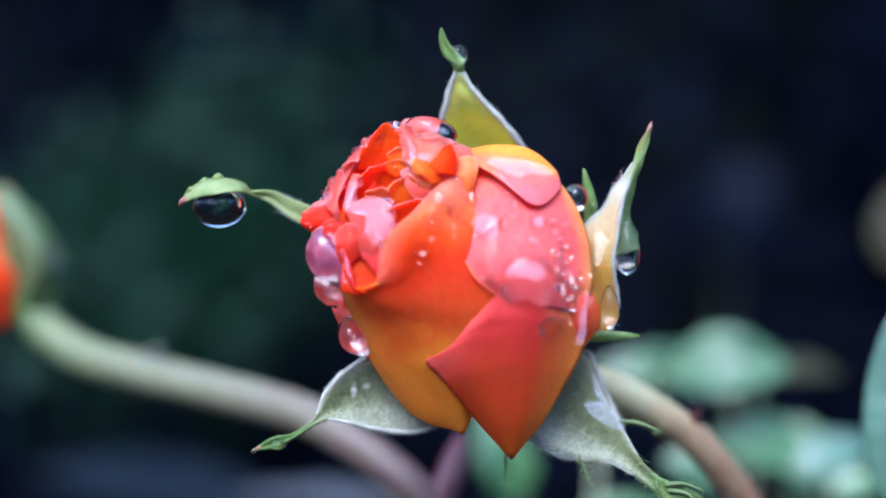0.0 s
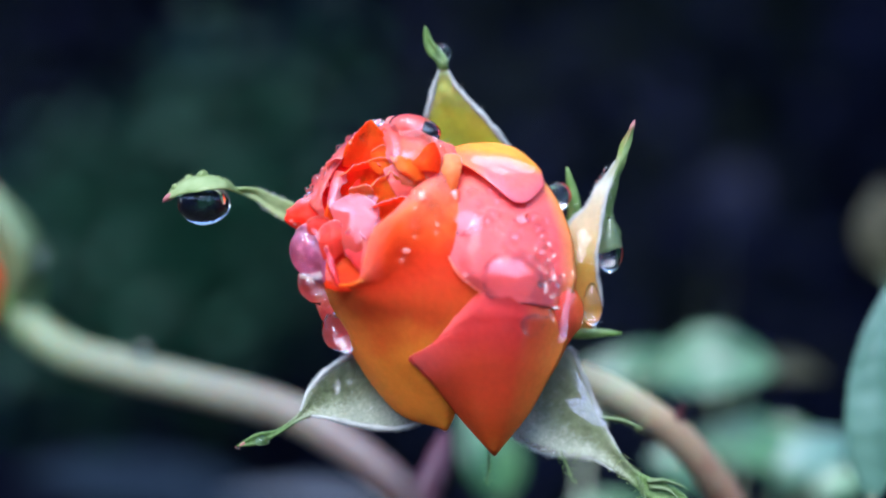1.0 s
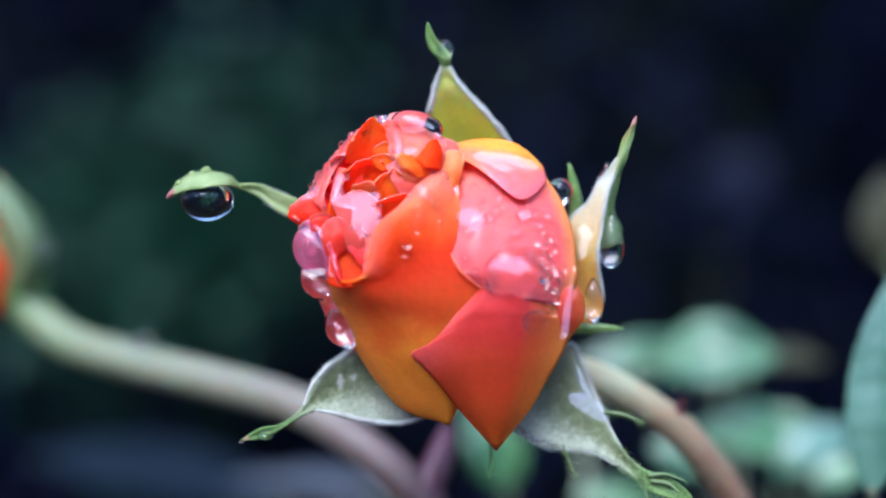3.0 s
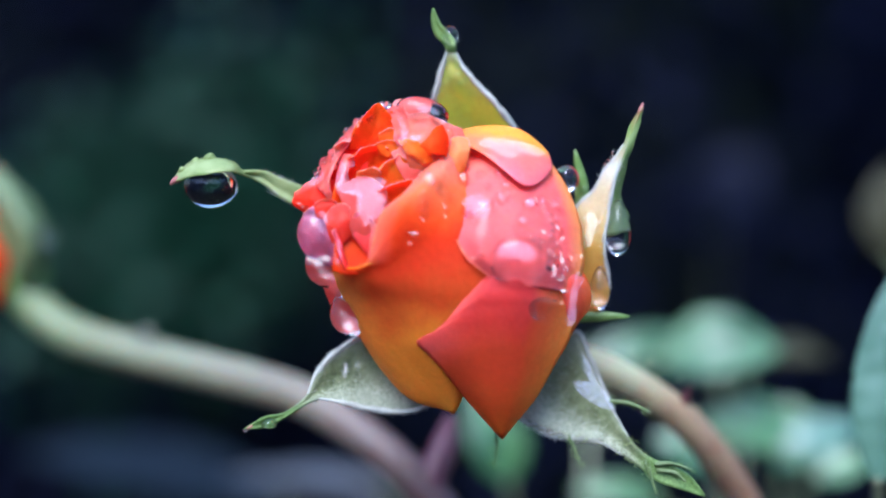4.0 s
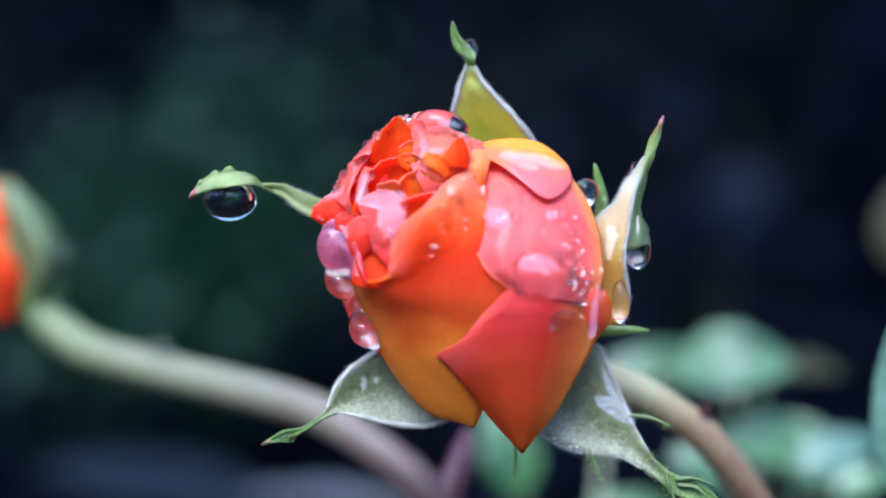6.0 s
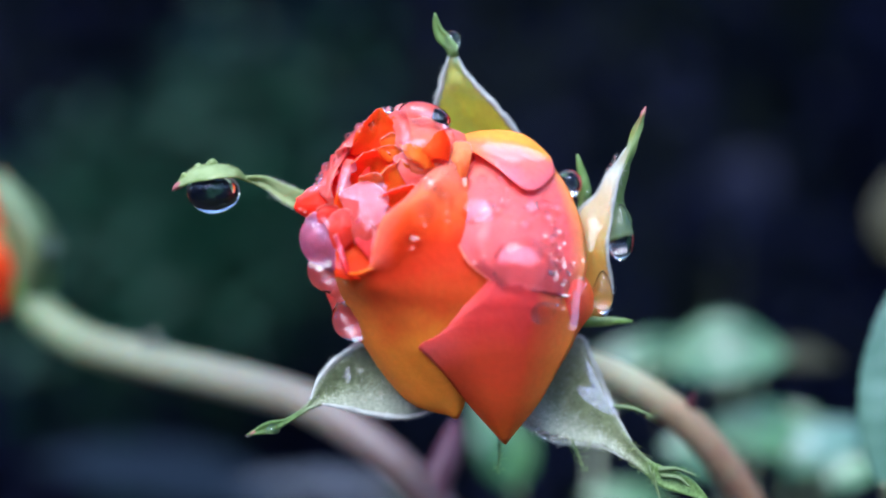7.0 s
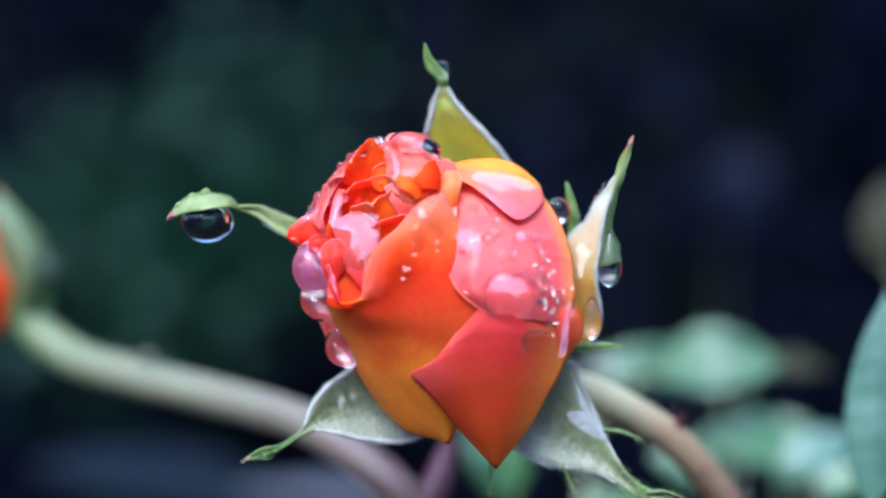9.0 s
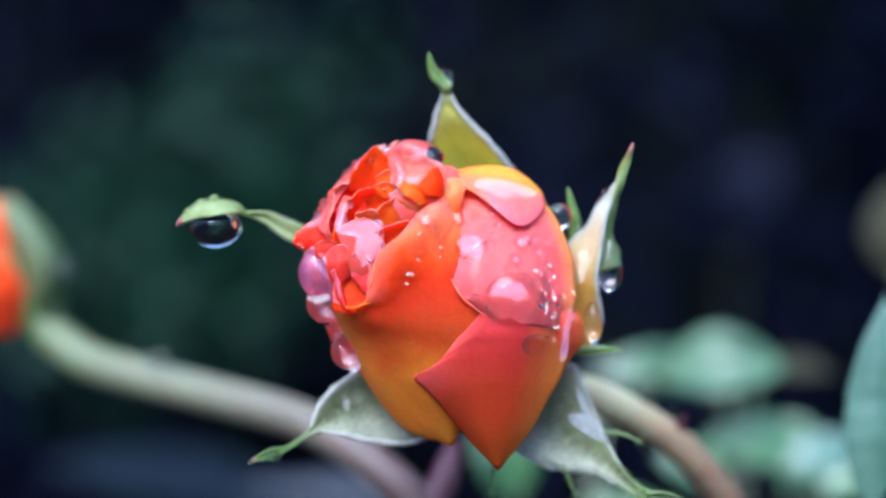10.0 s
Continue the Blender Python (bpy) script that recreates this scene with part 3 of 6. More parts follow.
# heart of the bud, which the petals wrap
def make_heart():
    cx, cy, cz = (0.29, 0.8, -2.83)
    n, m_ = 28, 18
    verts, faces = [], []
    for j in range(m_ + 1):
        a = math.pi * j / m_
        for i in range(n):
            b = 2 * math.pi * i / n
            p = Vector((7.4 * math.sin(a) * math.cos(b), 4.0 * math.sin(a) * math.sin(b), 8.8 * math.cos(a)))
            p += p.normalized() * 0.5 * noise.noise(p * 0.5)
            p = Matrix.Rotation(radians(18), 3, "Y") @ p
            verts.append((Vector((cx, cy, cz)) + p) * MM)
    for j in range(m_):
        for i in range(n):
            a, b = j * n + i, j * n + (i + 1) % n
            faces.append((a, b, b + n, a + n))
    mesh_object("heart", verts, faces, PETAL_FLAME, rose, "tightly furled inner petals")


make_heart()

# broad front petal, amber at its foot, its upper corner rolled forward into a soft flap
petal([[(1.30, -2.8, -15.03), (1.39, -2.85, -15.11), (1.53, -2.9, -15.20), (1.76, -3, -15.09), (2.23, -3, -14.16)],
       [(-2.38, -2.4, -13.82), (-1.58, -3.1, -13.64), (-0.41, -3.9, -13.20), (0.96, -4.7, -12.46), (2.75, -4.4, -12.41)],
       [(-5.65, -2.5, -9.75), (-4.42, -3.9, -9.80), (-2.45, -5.2, -9.67), (0.04, -6.4, -9.15), (3.53, -5.4, -9.02)],
       [(-7.30, -2.9, -6.09), (-5.84, -4.7, -6.21), (-3.32, -6.5, -6.14), (0.35, -7.5, -5.81), (4.45, -7.2, -5.29)],
       [(-8.36, -4.1, -3.35), (-6.56, -6.2, -3.73), (-3.94, -7.6, -4.03), (-0.18, -7.9, -3.75), (4.26, -7.5, -3.15)],
       [(-5.85, -7.6, -2.97), (-5.02, -8.1, -2.73), (-3.17, -8.2, -2.33), (0.09, -7.8, -1.90), (3.64, -7.3, -1.11)],
       [(-4.34, -7.6, -1.20), (-4.66, -8.3, -1.01), (-2.98, -8.7, -0.31), (0.09, -7.6, 0.04), (3.21, -6.9, 0.49)],
       [(-3.74, -7.2, 0.85), (-4.15, -8, 1.10), (-2.46, -8.4, 1.71), (0.18, -7.1, 2.18), (2.80, -5.6, 2.67)],
       [(-2.16, -6, 2.39), (-2.50, -6.9, 2.77), (-1.25, -7.2, 3.34), (0.72, -6.2, 4.27), (2.48, -4, 4.73)],
       [(-1.01, -4.6, 4.07), (-1.18, -5.2, 4.40), (-0.27, -5.2, 5.31), (1.01, -4.2, 6.38), (2.34, -2.4, 6.96)]],
      PETAL_BROAD, "broad orange petal, amber at its foot, with a rolled lip", 0.08, seed=2, res=54, curl=0.0)
v, f, uv = tube([(-8.45, -4.12, -3.03), (-7.25, -6.50, -3.09), (-6.18, -7.90, -3.09), (-5.37, -8.11, -2.81), (-4.58, -8.18, -2.60)], [0.05, 0.12, 0.15, 0.1, 0.03], 10, 40, 0.2, 3)
mesh_object("lip", v, f, PETAL_CURL, rose, "bright orange lip rolled along the petal's rim", uv)
v, f, uv = tube([(2.01, -4.33, 4.16), (1.66, -5.97, 1.84), (1.56, -7.09, -0.13), (2.34, -7.94, -1.90), (3.26, -8.04, -2.87), (4.33, -7.90, -3.66)], [0.04, 0.1, 0.08, 0.11, 0.1, 0.04], 8, 60, 0.5, 8)
mesh_object("lip", v, f, PETAL_SALMON, rose, "pale wet rim of the pink petal", uv)
v, f, uv = tube([(-4.98, -8.1, -2.03), (-4.70, -8.42, -1.01), (-4.18, -8.12, 1.10), (-3.45, -7.6, 1.95), (-2.50, -7.02, 2.76), (-1.22, -5.32, 4.35)], [0.03, 0.1, 0.08, 0.06, 0.06, 0.02], 8, 60, 0.5, 12)
mesh_object("lip", v, f, PETAL_SALMON, rose, "pale wet rim of the rolled flap", uv)
# front petal, crimson with a pointed foot
petal([[(5.32, -3.28, -16.99), (5.50, -3.42, -17.15), (5.69, -3.42, -17.20), (6.02, -3.28, -16.81)],
       [(2.65, -4.4, -13.87), (4.34, -5.66, -13.69), (6.38, -5.5, -13.72), (8.36, -4, -13.74)],
       [(0.59, -5.8, -11.15), (3.38, -7.2, -10.27), (6.96, -6.9, -10.08), (9.91, -4.2, -10.96)],
       [(-0.54, -6.22, -9.93), (3.01, -7.69, -8.81), (7.15, -7.3, -8.66), (10.77, -3.9, -9.62)],
       [(-1.39, -6.57, -8.91), (2.69, -7.97, -7.28), (7.35, -7.62, -7.13), (11.57, -3.3, -8.10)],
       [(0.09, -7.2, -8.01), (3.26, -8.11, -6.21), (7.57, -7.69, -6.15), (11.93, -3, -7.24)],
       [(1.46, -7.62, -6.60), (4.01, -8.18, -5.06), (7.79, -7.62, -5.18), (12.14, -2.8, -6.23)],
       [(3.55, -7.34, -3.77), (5.36, -7.62, -2.97), (8.07, -6.92, -3.17), (11.69, -2.7, -3.91)]],
      PETAL_FRONT, "crimson petal with a pointed foot", 0.025, 0.1, seed=3, res=34, curl=0.0)
# edge of a petal bulging past the front one
petal([[(9.72, -4.2, -3.07), (10.94, -4, -2.71), (11.86, -3.2, -3.01)],
       [(9.51, -4.5, -3.80), (11.06, -4.6, -3.52), (12.55, -2.9, -3.95)],
       [(9.50, -4.6, -4.89), (11.22, -4.8, -4.74), (12.99, -2.7, -5.08)],
       [(9.61, -4.4, -6.27), (11.16, -4.5, -6.22), (12.86, -2.6, -6.39)],
       [(9.74, -4, -7.31), (10.93, -4.1, -7.21), (12.20, -2.7, -7.31)],
       [(9.99, -3.4, -8.37), (10.72, -3.5, -8.27), (11.54, -2.8, -8.23)]],
      PETAL_EDGE, "orange-red petal edge under water", 0.05, seed=21, curl=0)
# right-hand petal, pink, folded outward over the front one
petal([[(2.26, -1.8, 6.81), (4.99, -1.6, 7.39), (7.36, -1.4, 7.03), (9.77, -0.8, 5.74)],
       [(1.93, -4.26, 4.08), (4.49, -4.26, 4.86), (7.67, -3.42, 4.90), (11.00, -1.7, 3.72)],
       [(1.62, -5.94, 1.85), (4.30, -6.5, 2.28), (8.20, -5.38, 2.40), (11.94, -2.5, 1.07)],
       [(1.51, -7.06, -0.18), (4.24, -7.9, 0.04), (8.32, -6.64, 0.04), (12.30, -3, -1.11)],
       [(2.30, -7.9, -1.90), (4.66, -8.32, -2.07), (8.25, -7.41, -2.40), (12.18, -3.6, -3.28)],
       [(4.34, -7.62, -3.68), (5.79, -7.86, -4.20), (8.27, -7.25, -4.62), (11.38, -4.2, -5.18)]],
      PETAL_PINK, "pink petal folded outward and beaded with rain", 0.1, 0.1, seed=4, res=36)
# upper right petal, curled over
petal([[(1.05, 0.00, 6.27), (3.66, 0.50, 6.77), (6.54, 0.50, 6.54), (9.13, 0.00, 4.59)],
       [(1.13, -1.25, 7.88), (4.08, -0.90, 8.62), (7.15, -0.90, 8.34), (9.47, -1.00, 6.48)],
       [(1.78, -2.30, 7.62), (4.25, -2.40, 7.89), (7.27, -2.50, 7.23), (9.78, -1.70, 5.60)],
       [(2.68, -3.56, 6.88), (4.95, -4.26, 6.37), (7.50, -4.54, 5.16), (9.72, -2.80, 4.60)],
       [(3.31, -4.12, 6.29), (5.35, -5.38, 4.94), (7.20, -6.08, 3.47), (9.40, -4.68, 3.06)]],
      PETAL_TOP, "petal curled over, yellow at its shoulder, pink at its rim", 0.05, seed=5, res=32, round_=0.3)
# crown of small ruffled petals
petal([[(-9.17, -3.2, 1.71), (-7.31, -4, 1.70), (-5.52, -4, 2.25)],
       [(-8.48, -2.6, 4.71), (-7.04, -3.2, 5.14), (-5.37, -3.2, 5.70)],
       [(-7.14, -1.8, 7.00), (-5.99, -2.2, 7.82), (-4.40, -2.2, 8.56)]],
      PETAL_SCARLET, "scarlet petal deep in the crown", 0.12, seed=46)
petal([[(-7.00, -3.84, 6.49), (-4.82, -3.14, 6.25), (-2.59, -3.49, 6.69)],
       [(-6.60, -4.26, 8.02), (-4.82, -3.14, 8.20), (-3.23, -3.63, 8.26)],
       [(-5.88, -3.98, 9.42), (-4.73, -3.07, 10.34), (-3.61, -3.35, 9.66)]],
      PETAL_FLAME, "hooded flame-orange inner petal", 0.12, seed=7, round_=0.15)
petal([[(-4.07, -3.42, 6.89), (-3.33, -3.42, 6.79), (-2.59, -3.56, 7.07)],
       [(-4.07, -3.28, 8.47), (-3.34, -3.00, 8.50), (-2.59, -3.49, 8.27)],
       [(-3.99, -3.07, 9.51), (-3.44, -2.90, 9.71), (-2.87, -3.28, 9.30)]],
      PETAL_FLAME, "flame-orange flap behind the hood", 0.1, 0.1, seed=28, round_=0.2)
petal([[(-4.44, -3.49, 6.79), (-3.68, -3.84, 6.58), (-2.87, -3.56, 6.88)],
       [(-4.61, -3.63, 7.52), (-3.68, -3.77, 7.50), (-2.72, -3.84, 7.64)],
       [(-4.42, -3.70, 7.97), (-3.59, -3.70, 8.25), (-2.81, -3.84, 8.10)]],
      PETAL_CURL, "small curled inner petal", 0.1, 0.1, seed=10, round_=0.25, wave=0.4)
petal([[(-4.51, -3.70, 6.13), (-3.76, -4.26, 5.82), (-3.03, -3.98, 6.21)],
       [(-4.79, -3.91, 6.77), (-3.76, -4.19, 6.65), (-2.76, -4.26, 6.83)],
       [(-4.60, -3.98, 7.08), (-3.67, -4.19, 7.25), (-2.84, -4.33, 7.19)]],
      PETAL_CURL, "small curled inner petal", 0.1, 0.1, seed=29, round_=0.25, wave=0.4)
petal([[(-7.42, -4.33, 3.62), (-5.36, -3.42, 3.47), (-3.68, -3.84, 4.47)],
       [(-7.39, -4.68, 5.25), (-5.29, -3.07, 5.52), (-3.59, -4.05, 5.93)],
       [(-6.84, -4.89, 6.33), (-5.15, -3.91, 7.09), (-3.58, -4.19, 6.93)]],
      PETAL_FLAME, "cupped flame-orange inner petal", 0.16, seed=8, round_=0.15, wave=0.5)
petal([[(-8.18, -5.03, 2.87), (-7.91, -4.47, 4.53), (-7.50, -3.91, 6.21)],
       [(-7.73, -5.59, 3.03), (-7.40, -5.24, 4.59), (-7.00, -4.54, 6.08)],
       [(-7.45, -5.73, 3.30), (-6.98, -5.45, 4.75), (-6.66, -4.75, 6.07)]],
      PETAL_BLUSH, "narrow blush petal with a ragged rim", 0.16, 0.1, seed=31, wave=1.0)
petal([[(-5.02, -4.68, 3.70), (-3.57, -4.40, 3.43), (-1.92, -4.54, 4.07)],
       [(-4.72, -5.17, 4.67), (-3.48, -4.40, 4.99), (-2.10, -4.89, 5.14)],
       [(-4.27, -5.17, 5.40), (-3.10, -4.61, 6.12), (-2.09, -5.03, 5.87)]],
      PETAL_CURL, "small cupped inner petal", 0.14, 0.12, seed=9, round_=0.25, wave=0.4)
petal([[(-6.21, -4.68, 3.79), (-5.30, -4.68, 3.61), (-4.29, -4.61, 3.89)],
       [(-6.27, -5.17, 4.45), (-5.27, -5.17, 4.45), (-4.27, -5.17, 4.54)],
       [(-6.17, -5.31, 4.90), (-5.25, -5.52, 5.03), (-4.45, -5.31, 5.08)]],
      PETAL_PEACH, "pale rolled lip of an inner petal", 0.12, 0.12, seed=11, round_=0.35, wave=0.6)
petal([[(-4.42, -5.80, 1.40), (-2.45, -5.03, 1.59), (-0.73, -4.89, 2.69)],
       [(-4.59, -6.01, 2.66), (-2.45, -5.17, 2.86), (-0.64, -5.31, 3.59)],
       [(-4.49, -6.15, 3.55), (-2.44, -5.80, 4.02), (-0.55, -5.52, 4.39)]],
      PETAL_FLAME, "flame-orange inner petal", 0.15, seed=12, round_=0.2, wave=0.5)
petal([[(-8.30, -5.80, 0.77), (-7.21, -5.38, 0.50), (-5.97, -5.59, 0.77)],
       [(-8.22, -5.73, 2.39), (-7.23, -5.10, 2.23), (-5.88, -5.59, 2.31)],
       [(-7.91, -5.17, 4.04), (-7.02, -4.82, 3.69), (-5.71, -5.38, 3.49)]],
      PETAL_FLAME, "deep orange petal in the crown's hollow", 0.16, seed=22, round_=0.1)
petal([[(-2.57, -4.40, 4.07), (-0.41, -4.82, 4.05), (3.06, -3.00, 4.97)],
       [(-3.04, -3.77, 6.59), (-0.87, -4.26, 6.83), (2.99, -2.55, 6.48)],
       [(-3.34, -3.35, 8.09), (-1.20, -3.56, 8.08), (2.52, -2.40, 7.52)],
       [(-3.73, -2.65, 9.55), (-1.26, -2.40, 9.48), (1.96, -2.20, 8.66)]],
      PETAL_CORAL, "coral petal at the back of the crown", 0.15, seed=13, round_=0.1, wave=0.4)
petal([[(-2.10, -4.75, 3.52), (-1.19, -4.82, 3.78), (-0.18, -4.89, 4.33)],
       [(-2.91, -4.89, 4.78), (-1.63, -5.03, 4.95), (-0.27, -5.17, 5.13)],
       [(-3.66, -4.47, 6.45), (-2.20, -4.61, 6.67), (-0.27, -4.82, 6.43)]],
      PETAL_BLUSH, "pink petal slanting through the crown", 0.12, 0.1, seed=32, round_=0.12, wave=0.3)
petal([[(-0.73, -5.17, 6.95), (-0.36, -5.59, 6.28), (-0.09, -5.31, 5.39)],
       [(-1.91, -5.31, 7.21), (-1.35, -5.94, 6.17), (-0.55, -5.66, 5.29)],
       [(-3.10, -4.89, 7.51), (-2.26, -5.87, 6.09), (-0.99, -5.73, 5.10)]],
      PETAL_CURL, "orange petal lying beside the crown", 0.1, 0.1, seed=23, wave=0.3)
petal([[(-1.83, -4.40, 4.17), (-0.09, -4.54, 4.43), (1.75, -3.56, 4.94)],
       [(-2.09, -5.17, 5.22), (-0.18, -5.31, 5.39), (1.66, -3.98, 5.74)],
       [(-2.54, -5.03, 6.78), (-0.45, -5.45, 6.83), (1.66, -3.91, 6.67)],
       [(-2.65, -4.26, 8.20), (-0.54, -4.68, 8.08), (1.48, -3.49, 7.63)],
       [(-2.51, -2.90, 9.39), (-0.47, -2.90, 9.20), (1.30, -2.95, 8.41)]],
      PETAL_SALMON, "salmon petal folded over at the top of the crown", 0.16, 0.12, seed=33, wave=0.4, res=30)
petal([[(0.64, -4.54, 8.46), (1.10, -4.75, 7.35), (1.00, -5.24, 5.86)],
       [(0.09, -4.96, 8.24), (0.27, -5.66, 7.09), (0.27, -5.80, 6.00)],
       [(-0.36, -5.31, 7.67), (-1.22, -5.87, 6.81), (-0.36, -6.01, 6.08)]],
      PETAL_FLAME, "small orange fold", 0.06, 0.1, seed=14)
petal([[(-4.01, -2.70, 9.82), (-3.36, -2.65, 10.15), (-2.42, -2.75, 10.01)],
       [(-3.40, -3.98, 8.33), (-2.84, -4.40, 8.42), (-2.10, -4.47, 8.46)],
       [(-3.10, -4.75, 6.70), (-2.63, -5.31, 6.53), (-2.09, -5.24, 6.86)]],
      PETAL_BLUSH, "narrow blush petal beside the hood", 0.14, 0.1, seed=36, wave=0.5)
petal([[(-3.53, -3, 8.12), (-2.50, -3.4, 7.81), (-1.30, -2.8, 8.05)],
       [(-3.57, -1.8, 9.44), (-2.53, -2, 9.71), (-1.51, -1.4, 9.39)],
       [(-3.41, -1, 10.37), (-2.75, -1, 10.65), (-1.99, -0.8, 10.30)]],
      PETAL_BLUSH, "pink petal tip beside a large raindrop", 0.1, 0.1, seed=44, round_=0.15)
petal([[(-10.15, -1.80, 3.80), (-8.65, -1.80, 6.53), (-6.48, -1.80, 8.97), (-4.41, -2.00, 10.32)],
       [(-9.20, -4.89, 3.06), (-8.23, -4.54, 5.26), (-6.64, -3.70, 7.70), (-5.11, -3.00, 9.70)],
       [(-8.42, -5.45, 2.30), (-8.18, -5.03, 4.50), (-7.33, -4.26, 6.47), (-6.28, -3.63, 8.44)]],
      PETAL_BLUSH, "blush outer petal of the crown with a ragged rim", 0.3, 0.12, seed=15, wave=1.0)
petal([[(-6.44, -6.57, -0.85), (-5.36, -6.78, -0.94), (-4.47, -6.71, -0.32)],
       [(-6.81, -6.57, 0.58), (-5.53, -6.85, 0.58), (-4.12, -6.43, 1.57)],
       [(-7.48, -5.94, 2.30), (-5.75, -6.22, 2.48), (-3.77, -6.22, 2.48)],
       [(-8.07, -5.31, 3.31), (-5.85, -5.31, 4.13), (-3.79, -5.66, 3.57)]],
      PETAL_WET, "dark coral petal under a film of rain", 0.1, seed=16, round_=0.15, wave=0.5)
petal([[(-8.05, -6.64, -3.35), (-6.59, -7.06, -3.61), (-4.29, -6.78, -3.35)],
       [(-7.99, -6.36, -1.30), (-6.49, -6.01, -1.31), (-4.21, -6.36, -1.30)],
       [(-7.56, -6.15, 0.31), (-6.49, -5.87, 0.22), (-4.24, -6.01, 0.41)]],
      PETAL_FLAME, "deep orange hollow between the crown's petals", 0.12, seed=25, round_=0.1)
petal([[(-5.36, -6.8, -2.01), (-4.95, -7, -2.14), (-4.51, -6.8, -1.83)],
       [(-6.44, -6.7, -0.49), (-5.53, -6.9, -0.58), (-4.56, -6.8, -0.67)],
       [(-6.72, -6.5, 0.94), (-5.78, -6.5, 1.39), (-4.56, -6.8, 0.76)]],
      PETAL_ROSE, "rose-pink petal standing in the crown", 0.16, 0.1, seed=17, round_=0.15, wave=0.6)
petal([[(-5.16, -7.06, -2.72), (-4.71, -7.34, -2.53), (-4.26, -7.34, -2.17)],
       [(-5.36, -6.78, -0.94), (-4.90, -7.06, -0.94), (-4.44, -7.34, -0.75)],
       [(-5.28, -6.57, 0.41), (-4.88, -6.64, 0.49), (-4.45, -7.06, 0.58)]],
      PETAL_BLUSH, "thin pink petal edge in a crevice", 0.12, 0.1, seed=35, round_=0.1, wave=0.6)
petal([[(-8.20, -6, -1.13), (-7.35, -6.5, -1.21), (-6.47, -6.2, -0.58)],
       [(-8.55, -6.1, 0.13), (-7.50, -6.9, 0.49), (-6.37, -6.4, 0.58)],
       [(-8.50, -5.6, 1.31), (-7.64, -6.2, 1.84), (-6.57, -6, 1.40)]],
      PETAL_EMBER, "rounded red coral petal of the crown", 0.14, 0.12, seed=26, round_=0.3, wave=0.4)
petal([[(-7.13, -6.99, -3.17), (-6.93, -7.27, -3.20), (-6.77, -6.99, -3.07)],
       [(-7.67, -6.92, -1.74), (-7.44, -7.13, -1.73), (-7.19, -6.78, -1.74)],
       [(-8.03, -6.36, -0.22), (-7.80, -6.43, -0.09), (-7.56, -6.15, -0.22)]],
      PETAL_ROSE, "thin mauve-pink petal edge", 0.08, 0.06, seed=34, wave=0.3)
petal([[(-9.49, -5.66, 0.95), (-8.66, -5.87, 0.77), (-7.79, -5.45, 1.13)],
       [(-9.56, -5.87, 1.62), (-8.64, -6.08, 1.71), (-7.76, -5.73, 1.89)],
       [(-9.30, -5.73, 2.07), (-8.56, -5.94, 2.34), (-7.95, -5.73, 2.26)]],
      PETAL_EMBER, "small orange petal tip", 0.1, 0.1, seed=27, round_=0.4)
petal([[(-10.22, -2.50, -2.29), (-9.06, -3.42, -3.10), (-7.55, -5.10, -3.05)],
       [(-10.88, -3.28, -0.05), (-9.31, -4.68, -0.14), (-7.58, -5.80, -0.59)],
       [(-10.77, -3.42, 1.43), (-9.32, -4.54, 1.87), (-7.97, -5.38, 1.59)]],
      PETAL_MAUVE, "mauve-pink petal under heavy raindrops", 0.2, seed=18, round_=0.2, wave=0.4)
petal([[(-10.20, -3.14, 1.07), (-9.23, -3.63, 0.97), (-7.86, -4.54, 1.33)],
       [(-11.65, -3.00, 2.09), (-10.02, -4.05, 2.25), (-7.52, -4.26, 2.61)],
       [(-11.26, -2.80, 2.93), (-10.12, -3.00, 3.67), (-7.95, -3.42, 4.21)]],
      PETAL_SCARLET, "scarlet petal corner at the crown's edge", 0.12, seed=19, round_=0.12)
# petal added behind the drop chain so that it refracts pink
petal([[(-7.38, -1.10, -8.85), (-6.80, -1.30, -8.83), (-6.13, -1.50, -9.10)],
       [(-8.40, -1.40, -7.03), (-7.61, -1.80, -7.00), (-6.57, -2.00, -7.08)],
       [(-9.29, -1.90, -4.65), (-8.31, -2.50, -4.62), (-7.17, -2.80, -4.60)],
       [(-10.38, -2.30, -2.57), (-9.10, -3.00, -2.74), (-7.85, -3.42, -2.92)],
       [(-10.81, -2.70, 0.05), (-9.53, -3.42, 0.05), (-8.20, -3.70, -0.14)]],
      PETAL_BLUSH, "added pink petal that tints a chain of raindrops", 0.12, seed=38, wave=0.4)
# petal added behind the crown's drop to colour its refraction
petal([[(-2.83, -1.5, 8.43), (-1.88, -1.6, 8.43), (-0.94, -1.4, 8.63)],
       [(-3.02, -1.2, 9.59), (-1.84, -1.4, 9.67), (-0.57, -1.2, 9.78)],
       [(-2.65, -0.9, 10.67), (-1.61, -1, 10.94), (-0.47, -0.9, 10.76)]],
      PETAL_BLUSH, "added pink petal that tints a large raindrop", 0.08, 0.1, seed=61, round_=0.3)
petal([[(0.91, -4.5, 4.44), (1.82, -4.8, 4.33), (2.47, -4.4, 4.71)],
       [(0.92, -4.3, 6.09), (1.92, -4.6, 6.08), (2.80, -4.2, 6.10)],
       [(1.29, -3.5, 7.25), (2.21, -3.8, 7.46), (2.81, -3.8, 7.05)]],
      PETAL_PEACH, "peach petal tucked between the crown and the curled petal", 0.1, 0.1, seed=62, round_=0.25, wave=0.2)
